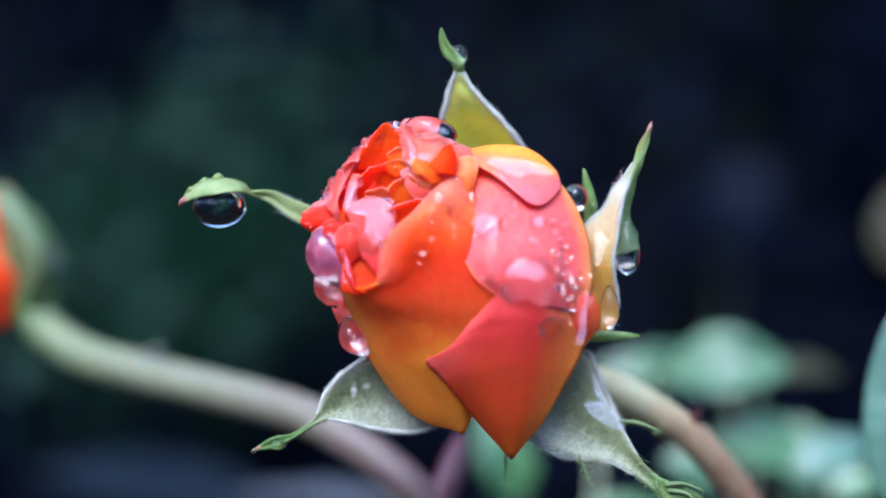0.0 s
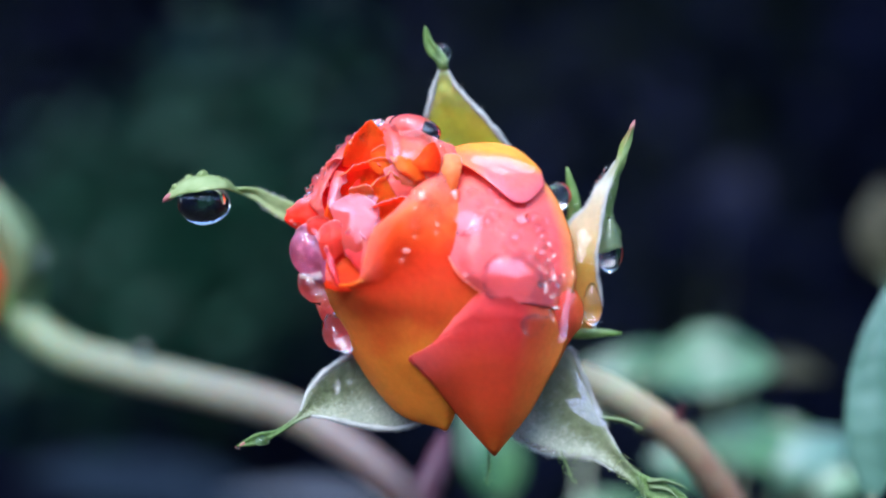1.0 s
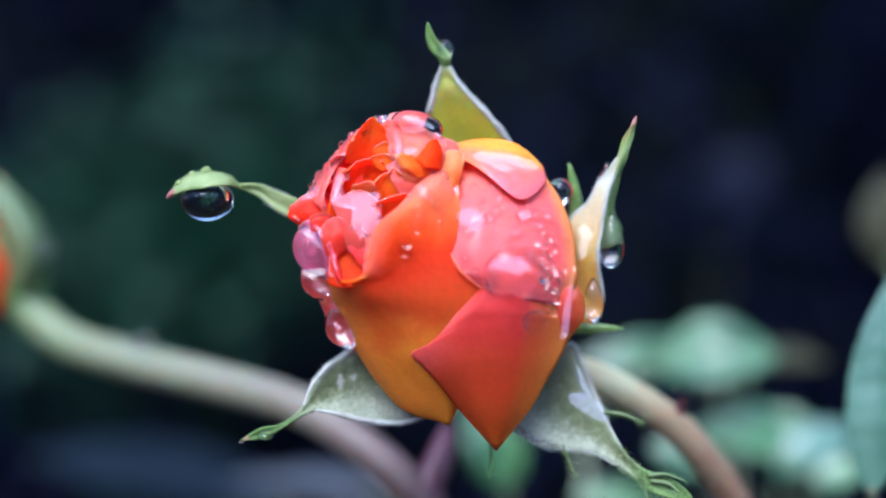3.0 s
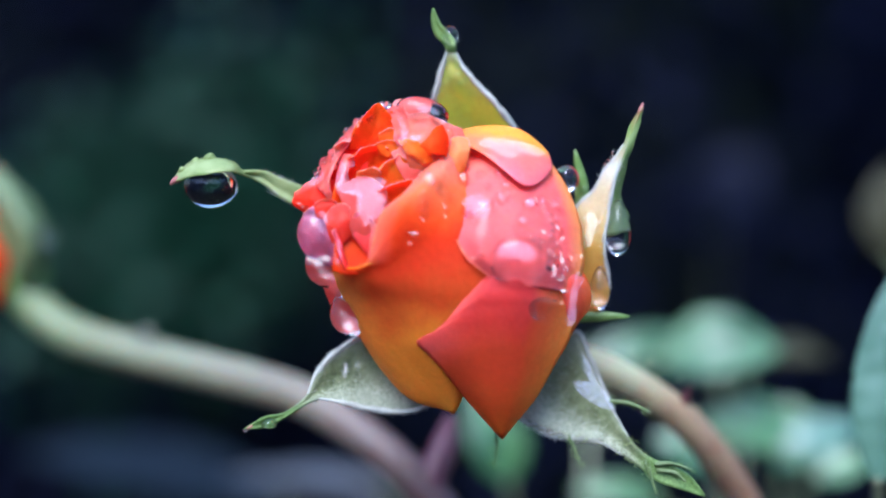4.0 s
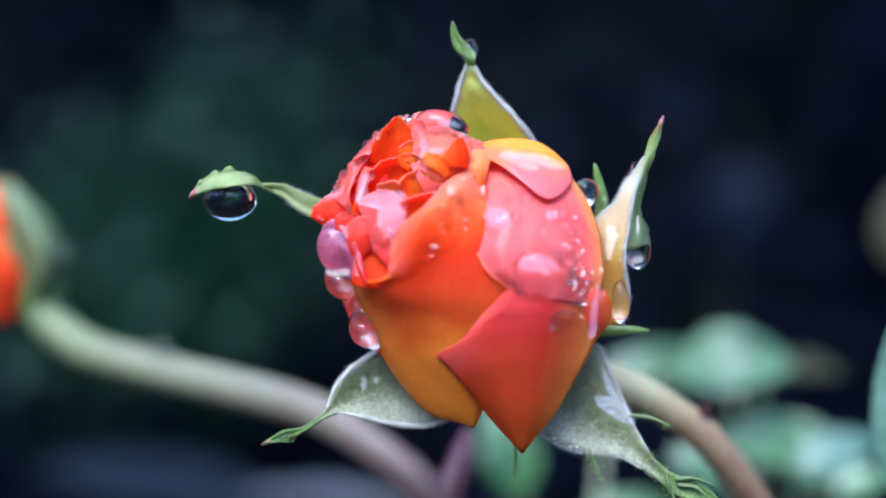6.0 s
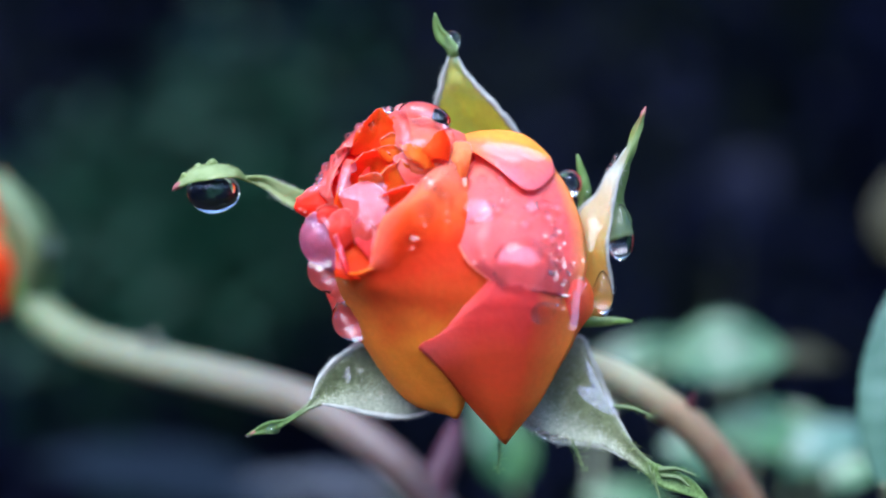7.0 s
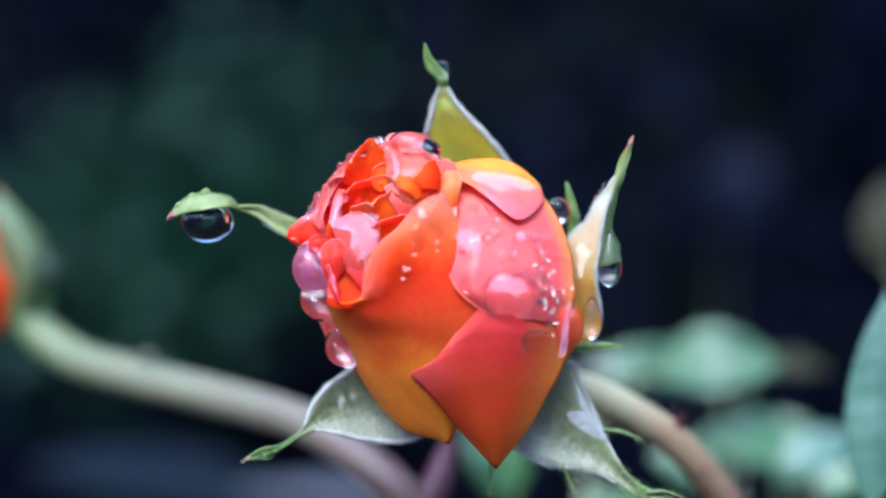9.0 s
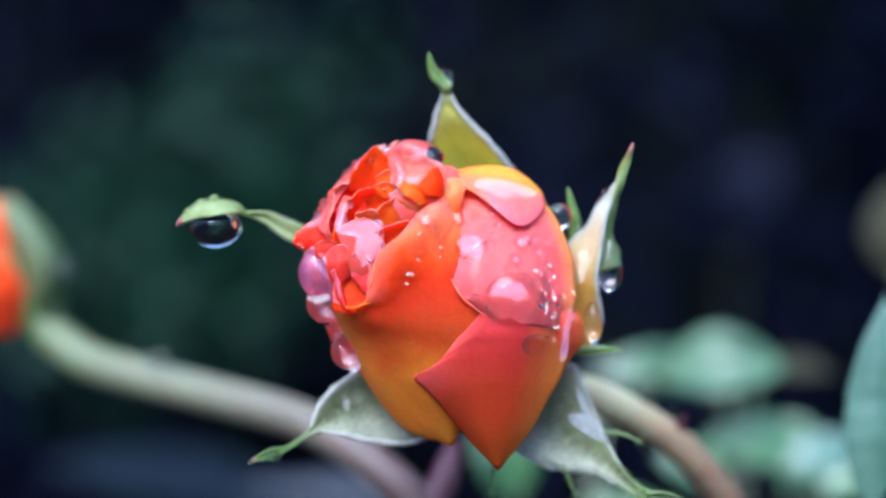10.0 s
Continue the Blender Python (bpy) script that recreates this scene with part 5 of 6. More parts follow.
def film(outline, label, lift=0.1, lean=(-0.08, -0.87, 0.48), own=0.75, mat=FILM):
    """A thin sheet of rain water with a ragged outline (x, z) over the petals; own: how far it keeps its own level
    face; lean: its tilt, by default set to mirror the sun.
    """
    o = np.array([(q[0], q[-1]) for q in outline])
    ring = catmull(np.concatenate([o, o[:1]]), len(o) * 5)[:-1]
    c = ring.mean(axis=0)
    n, pts = len(ring), []
    for k in range(8):
        for p in c + (ring - c) * (1 - k / 8.0):
            hit, nor, *_ = TREE.ray_cast(Vector((p[0], -40, p[1])) * MM, Vector((0, 1, 0)))
            pts.append((p[0], hit.y / MM if hit is not None else np.nan, p[1]))
    co = np.array(pts)
    y0 = np.nanmedian(co[:, 1])
    co[:, 1] = np.where(np.isnan(co[:, 1]), y0, np.clip(co[:, 1], y0 - 2, y0 + 2))
    flat = -(lean[0] * (co[:, 0] - c[0]) + lean[2] * (co[:, 2] - c[1])) / lean[1]
    rest = co[:, 1] - flat
    level = np.percentile(rest, 20)
    co[:, 1] = flat + level * own + rest * (1 - own) - lift
    co[:, 1] += 0.05 * smooth_noise(co, 1.2, 3)
    for _ in range(14):
        m = co.reshape(8, n, 3).copy()
        m[1:-1, :, 1] = (m[1:-1, :, 1] * 2 + m[:-2, :, 1] + m[2:, :, 1] + np.roll(m, 1, 1)[1:-1, :, 1] + np.roll(m, -1, 1)[1:-1, :, 1]) / 6
        co = m.reshape(-1, 3)
    faces = []
    for k in range(7):
        for i in range(n):
            j = (i + 1) % n
            faces.append((k * n + i, (k + 1) * n + i, (k + 1) * n + j, k * n + j))
    faces.append(tuple(range(8 * n - 1, 7 * n - 1, -1)))
    if sum(o[k][0] * o[(k + 1) % len(o)][1] - o[(k + 1) % len(o)][0] * o[k][1] for k in range(len(o))) > 0:
        faces = [q[::-1] for q in faces]
    ob = mesh_object("water_film", co * MM, faces, mat)
    ob.matrix_world = ROSE
    return tagged(ob, label, "water")


film([(-7.75, 3.36), (-7.25, 3.63), (-6.72, 3.90), (-6.36, 4.03), (-5.78, 3.94), (-5.02, 4.07), (-4.22, 4.07), (-3.85, 3.76), (-4.12, 3.27), (-4.22, 2.73), (-3.90, 2.33), (-3.49, 1.97), (-3.81, 1.48), (-4.12, 0.76), (-4.66, 0.80), (-5.11, 0.45), (-5.42, 0.18), (-5.65, 0.72), (-5.96, 1.12), (-6.14, 1.84), (-6.04, 2.60), (-6.45, 3.05), (-7.03, 2.96), (-7.62, 3.00)], "ragged film of rain water shining on a coral petal", 0.5, own=0.96)
film([(-10.84, 3.38), (-9.94, 4.17), (-8.78, 4.88), (-8.49, 4.41), (-9.10, 3.80), (-10.05, 3.47)], "film of rain water above the scarlet petal", 0.15, own=0.9)
film([(-8.06, 3.04), (-7.83, 4.12), (-7.96, 4.85), (-7.56, 5.57), (-7.02, 5.29), (-7.11, 4.39), (-7.56, 3.58)], "film of rain water on a narrow petal", 0.15, own=0.92)
film([(-3.10, 9.26), (-2.57, 9.00), (-2.21, 7.93), (-2.31, 6.79), (-2.75, 6.87), (-2.83, 7.93)], "band of rain water on the crown")
film([(-10.43, 0.78), (-9.79, 1.10), (-8.88, 1.37), (-8.42, 0.60), (-8.46, -0.42), (-8.97, -0.23), (-9.61, 0.60)], "film of rain water on a petal edge", 1.2, own=0.9)
film([(-8.07, -1.02), (-7.45, -0.84), (-7.18, -1.73), (-7.35, -2.61), (-7.89, -2.53)], "film of rain water on a mauve petal")
film([(3.55, -2.50, 7.12), (4.40, -2.50, 7.55), (5.64, -2.50, 7.46), (7.51, -2.50, 7.00), (8.87, -2.50, 6.39), (8.40, -2.50, 5.83), (6.82, -2.50, 5.97), (5.97, -2.50, 5.74), (4.95, -2.50, 6.21), (4.10, -2.50, 6.60)], "film of rain water shining on the curled petal", 0.25, own=0.95, mat=FILM_CLEAR)
film([(-7.18, 5.81), (-6.73, 5.45), (-6.92, 4.22), (-7.63, 3.06), (-7.98, 4.03)], "film of rain water on the crown's edge")
film([(12.12, -1.00, 0.99), (13.64, -1.00, 1.71), (14.11, -1.00, 0.99), (13.45, -1.00, 0.05), (12.98, -1.00, -1.27), (12.02, -1.00, -1.27)], "film of rain water on the amber sepal", 0.1, own=0.8, mat=FILM_CLEAR)
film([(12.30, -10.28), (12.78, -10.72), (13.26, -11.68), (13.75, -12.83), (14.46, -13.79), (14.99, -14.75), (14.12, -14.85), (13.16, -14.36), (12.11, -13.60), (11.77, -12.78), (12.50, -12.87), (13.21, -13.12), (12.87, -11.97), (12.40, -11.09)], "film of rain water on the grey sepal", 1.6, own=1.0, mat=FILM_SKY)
film([(-7.78, -11.27), (-7.40, -11.12), (-7.22, -11.74), (-7.31, -12.40), (-7.69, -12.40)], "small wet patch on the downy sepal", 0.5, own=1.0, mat=FILM_CLEAR)
film([(-6.79, -11.41), (-6.32, -11.17), (-6.18, -11.60), (-6.60, -11.84)], "small wet patch on the downy sepal", 0.5, own=1.0, mat=FILM_CLEAR)
film([(11.03, -3.02), (11.60, -3.30), (12.21, -4.01), (11.88, -4.25), (11.65, -4.95), (11.46, -6.27), (11.13, -7.50), (10.47, -7.55), (10.75, -6.32), (11.03, -4.95), (11.28, -4.01)], "runnel of rain water on the petal edge", 0.12, own=0.9, mat=FILM_SOFT)
# film lifted clear of the petal to make a white glint
film([(-10.26, -2.12), (-9.43, -2.21), (-8.50, -1.99), (-8.36, -2.63), (-9.06, -2.72), (-10.08, -2.59)], "added film for a white glint on the mauve petal", 2.0, own=1.0, mat=FILM_GLINT)
# three films added in front of raindrops to make their sheen
film([(4.73, -2.12), (4.99, -1.51), (5.29, -1.13), (5.64, -1.05), (5.98, -0.86), (6.34, -1.05), (6.68, -0.91), (7.07, -1.09), (7.42, -1.13), (7.68, -1.56), (7.98, -2.12), (7.55, -2.21), (7.07, -2.47), (6.55, -2.30), (5.90, -2.17), (5.25, -2.12)], "added film for the bright sheen on the broad raindrop", 1.0, own=1.0, mat=FILM_SOFT)
film([(2.17, 2.12), (2.53, 2.61), (3.28, 2.79), (3.94, 2.57), (4.35, 1.82), (4.26, 1.11), (3.64, 0.75), (2.83, 1.20)], "added film for the sheen on the oval raindrop", 1.1, own=1.0, mat=FILM_SOFT)
film([(7.18, 2.27), (7.45, 2.57), (7.80, 2.53), (7.98, 2.08), (7.71, 1.78), (7.31, 1.82)], "added film for the sheen on a small raindrop", 0.55, own=1.0, mat=FILM_SOFT)
# films set in front of the drop chain as its highlights
film([(-9.15, -3.04), (-8.63, -3.22), (-8.36, -3.87), (-8.78, -4.06), (-9.15, -3.78)], "added film for a white highlight in a chain of drops", 1.6, own=1.0, mat=FILM_GLINT)
film([(-7.66, -6.67), (-7.28, -6.87), (-6.67, -7.52), (-6.72, -8.03), (-7.28, -7.89), (-7.61, -7.33)], "added film for the sheen on the flank raindrop", 2.2, own=1.0, mat=FILM_CLEAR)
film([(-6.96, -8.27), (-6.53, -8.08), (-6.17, -8.27), (-6.26, -8.73), (-6.72, -8.78)], "added film for a bright glint on the flank raindrop", 2.2, own=1.0, mat=FILM_GLINT)
film([(-2.04, 7.84), (-1.42, 7.67), (-0.80, 7.58), (-1.42, 6.96), (-1.95, 6.96)], "film of rain water at the top of the crown")


# bluish films set before the crown's drop as its sky reflection
film([(-1.56, 9.74), (-1.10, 10.02), (-0.55, 10.02), (0.09, 9.74), (0.46, 9.28), (0.09, 9.19), (-0.37, 9.51), (-0.74, 9.33), (-1.19, 9.56)], "added bluish film for the sky in the large raindrop", 1.8, own=1.0, mat=FILM_SKY)
film([(0.37, 9.10), (0.74, 9.05), (0.97, 8.59), (0.64, 8.50)], "added bluish film for the sky in the large raindrop", 1.8, own=1.0, mat=FILM_SKY)
# small films added and tipped to the sun, as glints of single beads
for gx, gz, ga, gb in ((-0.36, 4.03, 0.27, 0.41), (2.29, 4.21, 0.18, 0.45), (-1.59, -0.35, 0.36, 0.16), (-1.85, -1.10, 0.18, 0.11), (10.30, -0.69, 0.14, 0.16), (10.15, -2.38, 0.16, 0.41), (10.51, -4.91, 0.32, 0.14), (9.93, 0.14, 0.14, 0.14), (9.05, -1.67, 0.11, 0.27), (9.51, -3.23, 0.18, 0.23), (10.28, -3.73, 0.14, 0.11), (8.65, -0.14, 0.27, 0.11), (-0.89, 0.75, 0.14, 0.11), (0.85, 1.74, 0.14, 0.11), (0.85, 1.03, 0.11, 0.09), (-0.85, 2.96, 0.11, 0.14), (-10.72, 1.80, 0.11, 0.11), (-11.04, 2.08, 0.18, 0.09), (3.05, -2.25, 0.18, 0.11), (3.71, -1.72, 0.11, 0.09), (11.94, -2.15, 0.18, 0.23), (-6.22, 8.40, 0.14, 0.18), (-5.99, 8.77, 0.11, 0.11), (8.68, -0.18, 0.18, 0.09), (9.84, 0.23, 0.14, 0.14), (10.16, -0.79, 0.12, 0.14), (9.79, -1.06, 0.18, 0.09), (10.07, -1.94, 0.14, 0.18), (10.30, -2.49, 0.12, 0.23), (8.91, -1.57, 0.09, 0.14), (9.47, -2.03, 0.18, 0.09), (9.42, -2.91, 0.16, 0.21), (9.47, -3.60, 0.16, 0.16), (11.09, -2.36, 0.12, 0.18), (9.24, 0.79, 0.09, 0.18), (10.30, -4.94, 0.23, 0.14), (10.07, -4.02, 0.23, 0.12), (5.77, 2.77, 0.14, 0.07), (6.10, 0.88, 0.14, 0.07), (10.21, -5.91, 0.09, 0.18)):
    film([(gx + ga * math.cos(a) * (1 + 0.2 * math.sin(3 * a)), gz + gb * math.sin(a)) for a in np.linspace(0, 2 * math.pi, 8)[:-1]], "small added film for a glint on a petal", 0.42, own=1.0, mat=FILM_GLINT)


# smaller films laid over single raindrops as their pale sheen
for gx, gz, gr in ((7.01, 0.75, 0.42), (8.62, 2.29, 0.34), (5.38, 2.52, 0.36), (5.70, 3.54, 0.3), (9.15, -0.45, 0.32), (4.86, 1.95, 0.28), (8.98, 1.33, 0.3), (5.16, 4.5, 0.26), (9.75, 2.08, 0.3)):
    gr *= 0.55
    film([(gx + gr * math.cos(a), gz + gr * (1 + 0.2 * math.sin(2 * a)) * math.sin(a)) for a in np.linspace(0, 2 * math.pi, 9)[:-1]], "added film for the pale sheen on a small raindrop", 0.5, own=1.0, mat=FILM_SOFT)


def beads_on_sepal(lo, hi, count, seed):
    """Fine beads of rain over a patch of the flower, too small to tell apart."""
    r = np.random.default_rng(seed)
    verts, faces = [], []
    unit = [(0, 0, 1)] + [(math.cos(a) * c, math.sin(a) * c, z) for z, c in ((0.5, 0.87), (-0.5, 0.87)) for a in np.arange(6) * math.pi / 3] + [(0, 0, -1)]
    tri = [(0, 1 + i, 1 + (i + 1) % 6) for i in range(6)] + [(1 + i, 7 + i, 7 + (i + 1) % 6, 1 + (i + 1) % 6) for i in range(6)] + [(13, 7 + (i + 1) % 6, 7 + i) for i in range(6)]
    for _ in range(count):
        x, z = r.uniform(lo[0], hi[0]), r.uniform(lo[2], hi[2])
        hit, nor, *_ = TREE.ray_cast(Vector((x, -40, z)) * MM, Vector((0, 1, 0)))
        if hit is None or hit.y < -2.5 * MM:
            continue
        k, rad = len(verts), r.uniform(0.05, 0.16)
        verts += [hit + Vector(q) * rad * MM for q in unit]
        faces += [tuple(i + k for i in t) for t in tri]
    ob = mesh_object("fine_beads", verts, faces, WATER_MIXED)
    ob.matrix_world = ROSE
    return tagged(ob, "fine beads of rain on a downy sepal", "raindrop", kind="stuff")


beads_on_sepal((-10.43, -0.50, -15.66), (-3.06, 0.00, -9.51), 150, 5)
beads_on_sepal((8.21, 0.50, -18.21), (15.66, 0.50, -10.52), 200, 6)
hanging((-18.66, -1.4, 3.49), 2.1, 1.8, "large clear raindrop hanging from the narrow sepal", None, drop_mesh("hanging_drop", -0.14))
hanging((-15.58, -2.5, -16.70), 0.2, 0.16, "tiny raindrop on a reddened sepal tip", None, BEAD)
for q, s in (((9.13, -0.6, -16.92), 0.42), ((9.89, -0.6, -17.11), 0.36), ((10.73, -0.7, -17.38), 0.32), ((8.47, -0.5, -16.51), 0.3), ((10.39, -0.8, -16.94), 0.22)):
    hanging(q, s, s * 0.8, "small raindrop held under a sepal's curled edge", None, BEAD)
hanging((15.38, -1.4, 0.19), 1.28, 2.36, "pear-shaped raindrop hanging in the folded sepal", None, drop_mesh("long_pear_drop", 0.55))
hanging((13.89, -1.25, -4.82), 0.98, 1.8, "pear-shaped raindrop at the sepal's edge")
hanging((11.17, -0.20, 4.34), 1.09, 1.14, "round raindrop between petal and sepal", None, BEAD)
hanging((12.80, 0.60, 3.31), 0.45, 0.73, "small raindrop on a sepal lobe")
hanging((1.33, -0.20, 16.37), 0.68, 0.82, "raindrop on the leafy tip of the sepal", None, BEAD)
hanging((-13.66, -2.20, -16.14), 0.77, 0.45, "raindrop hanging from the thin sepal tip")
hanging((-1.02, -3, 9.56), 2.15, 1.32, "large raindrop lying on the crown", 1.1, CROWN_DROP, 14)
hanging((-9.51, -4.12, -0.55), 1.65, 2.1, "large raindrop clinging to the mauve petal", 1.3, BEAD, -15)


def runnel(points, radii, label):
    """Water that runs together into one long uneven drop along a petal's edge."""
    v, f, uv = tube(points, radii, 18, 40, 0.12, 6)
    ob = mesh_object("raindrop", v, f, WATER)
    ob.matrix_world = ROSE
    return tagged(ob, label, "raindrop", "raindrops on the rose")


runnel([(-10.28, -3.28, -2.17), (-9.68, -3.70, -2.95), (-9.02, -3.84, -3.63), (-8.30, -3.70, -4.28), (-7.96, -3.28, -4.96), (-7.71, -3.00, -5.57)], [0.35, 1.0, 1.1, 0.75, 0.5, 0.3], "raindrop running down below a larger one")
runnel([(-8.00, -2.80, -5.63), (-7.75, -3.00, -6.45), (-7.28, -3.21, -7.37), (-6.68, -3.07, -8.12), (-6.33, -2.80, -8.70)], [0.3, 0.95, 1.2, 0.85, 0.2], "raindrop clinging to the bud's flank")
sessile(6.68, -2.45, 2.25, 2.36, "broad raindrop on the pink petal", 0.40, 0.08)
sessile(3.24, 1.82, 1.41, 1.23, "oval raindrop on the pink petal", 0.36, 0.1)
sessile(7.58, 2.12, 0.68, 0.64, "small round raindrop on the pink petal", 0.62)
sessile(7.01, 0.71, 0.55, 0.55, "small round raindrop on the pink petal", 0.62)
sessile(2.35, 4.12, 0.64, 0.82, "small raindrop in a petal fold", 0.5)
sessile(-0.40, 3.86, 0.50, 0.55, "small bright raindrop on the orange petal", 0.6)
for x, z, q, tall in ((-0.62, 2.04, 9, 0.7), (0.71, 2.93, 7, 1.2), (0.84, 1.82, 5, 1), (0.84, 1.07, 5, 1), (-1.73, -0.31, 9, 0.5), (1.37, 2.53, 6, 1), (-0.88, 1.37, 8, 0.8), (0.26, 3.06, 5, 1.3),
                      (-0.84, 4.26, 8, 1), (0.00, 3.68, 7, 1.2), (1.24, 5.45, 7, 1), (0.71, 4.92, 5, 1), (1.24, 6.87, 6, 1.3)):
    sessile(x, z, q * 0.068, q * tall * 0.068, "small raindrop on the orange petal", 0.7, 0.15)
sessile(10.24, -4.30, 0.59, 0.64, "small round raindrop on the petal's edge", 0.6)
sessile(8.47, -6.17, 1.36, 0.91, "flat raindrop on the crimson petal", 0.16)
sessile(9.71, 4.26, 0.36, 0.41, "tiny raindrop on the pink petal", 0.5, 0.15)
for x, z, q, tall in ((5.36, 2.48, 8, 1.1), (5.68, 3.50, 6, 1), (5.14, 4.48, 5, 1), (4.84, 1.91, 6, 1.3), (8.60, 2.27, 13, 0.6), (8.96, 1.29, 8, 1.2), (7.80, -0.62, 7, 0.8),
                      (8.51, -1.37, 8, 1), (9.13, -0.49, 9, 0.8), (9.62, 0.84, 7, 1.2), (9.75, 2.04, 8, 1), (10.07, 0.04, 6, 1), (9.79, -1.82, 8, 1.3), (9.17, -2.70, 8, 1),
                      (9.58, -5.10, 8, 1.2), (3.73, 4.39, 6, 1), (4.26, 3.32, 5, 1), (6.30, 4.03, 6, 0.9), (2.93, -1.29, 5, 1), (4.07, -0.62, 4, 1), (5.01, -2.97, 6, 1),
                      (3.28, 0.49, 4, 1), (6.25, 0.04, 5, 1), (3.64, -2.27, 5, 1), (10.46, 1.37, 5, 1)):
    sessile(x, z, q * 0.074, q * tall * 0.074, "small raindrop on the pink petal", 0.5 if x > 7.7 else 0.8, 0.15)
r = np.random.default_rng(11)
for k in range(18):
    x, y = r.uniform(748, 816), r.uniform(345, 420)
    s = r.uniform(3, 6.5)
    sessile((x - 784) * 0.0445, (441 - y) * 0.0445, s * 0.0455, s * 0.0455, "tiny raindrop on the orange petal", 0.5, 0.15)
for x, y, z, q in ([-6.00, -2.70, 8.70, 9], [-6.66, -2.60, 8.07, 5], [-7.08, -2.60, 7.60, 6], [-7.60, -2.50, 6.96, 4], [-4.38, -2.70, 10.20, 5], [-3.87, -2.70, 10.29, 6],
                   [-5.17, -2.60, 9.74, 4], [-8.63, -2.50, 5.55, 11], [-8.02, -2.50, 6.44, 5], [-9.28, -2.50, 4.62, 5], [-10.42, -2.80, 3.53, 4], [14.81, -1.40, 5.80, 4], [14.96, -1.70, 6.63, 3]):
    hanging((x, y, z), q * 0.0455, q * 0.0455, "tiny round raindrop on the crown's edge", None, BEAD)


edge_ = catmull([(-10.45, -2.50, 3.50), (-8.70, -2.30, 5.75), (-6.73, -2.30, 8.08), (-5.23, -2.40, 9.67), (-3.64, -2.50, 10.22)], 200)
r = np.random.default_rng(21)
for k in range(32):
    p = edge_[r.integers(0, 200)] + np.array((r.normal(0.28, 0.22), 0, r.normal(-0.25, 0.20)))
    q = 0.0455 * r.uniform(2.03, 5.59)
    sessile(p[0], p[2], q, q, "tiny round raindrop on the crown's edge", 0.85, 0.3)
# beads and glints down the wet edge of the pink petal
for k in range(20):
    t = r.uniform(0, 1)
    x, y, q = 985 + 36 * t + r.normal(0.00, 11.17), 440 + 130 * t + r.normal(0.00, 12.19), r.choice((4.0, 5.5, 7.5, 10.0))
    sessile((x - 784) * 0.0445, (441 - y) * 0.0445, q * 0.0455, q * r.uniform(0.81, 1.73) * 0.0455, "small raindrop on the wet petal edge", 0.42, 0.2)
for q, s in (((-6.41, -2.2, 8.84), 0.4), ((-7.25, -2.2, 8.10), 0.34), ((-7.63, -2.2, 7.44), 0.26), ((-6.83, -2.2, 8.38), 0.2), ((-4.39, -2.3, 10.33), 0.26), ((-3.74, -2.3, 10.24), 0.28), ((-5.48, -2.2, 9.59), 0.24), ((-9.00, -2.6, 5.45), 0.55), ((-8.50, -2.4, 6.31), 0.34), ((-8.04, -2.3, 6.87), 0.3), ((-9.60, -2.6, 4.52), 0.3), ((-5.99, -2.2, 9.13), 0.2), ((1.20, -3.4, 8.05), 0.3), ((1.29, -3.6, 7.38), 0.24)):
    hanging(q, s, s, "round raindrop on the crown's edge", None, SMALL)
# beads along the ragged rim of the crown
for k in range(34):
    p = edge_[int(4 + 5.7 * k)] + np.array((r.normal(-0.06, 0.12), -0.1, r.normal(0.08, 0.1)))
    q = 0.0455 * r.uniform(2.6, 5.6)
    hanging(tuple(p), q, q * 0.95, "tiny round raindrop on the crown's rim", None, SMALL)
for x, y, z, q in ([-7.46, 0.00, -11.90, 9], [-6.40, 0.00, -12.48, 6], [-8.71, 0.00, -12.96, 5], [-5.35, 0.00, -11.90, 5], [10.38, 0.50, -14.36, 6], [12.58, 0.50, -15.81, 5]):
    sessile(x, z, q * 0.0455, q * 0.9 * 0.0455, "small raindrop on a downy sepal", 0.6, 0.15)


# ---- second bud with its stalk ----
bud = thing("rose_bud", nearer(0.94), "closed orange rosebud with green sepals on an arching stalk", "flower")
BSTALK = [(-53.34, 53.95, -7.21), (-51.22, 52.6, -9.68), (-45.71, 49.9, -13.06), (-36.90, 45.85, -15.06), (-25.57, 40.45, -16.92), (-15.64, 35.05, -18.84), (-8.34, 31, -22.33), (-2.38, 28.3, -26.76), (2.80, 28.3, -34.07), (7.36, 33.7, -51.34)]
v, f, uv = tube(BSTALK, [2.4, 2.5, 2.4, 2.35, 2.3, 2.25, 2.2, 2.15, 2.2, 2.3], 14, 80, 0.06, 4)
mesh_object("stalk", v, f, STEM_ARCH, bud, "pale green stalk, reddish below", uv)
v, f, uv = tube([(-56.15, 55.3, 0.81), (-55.41, 55.3, -2.87), (-53.48, 53.95, -6.85), (-52.90, 53.95, -8.67)], [3.6, 4.3, 3.7, 2.5], 16)
mesh_object("hip", v, f, SEPAL_GREEN, bud, "green hip of the bud")
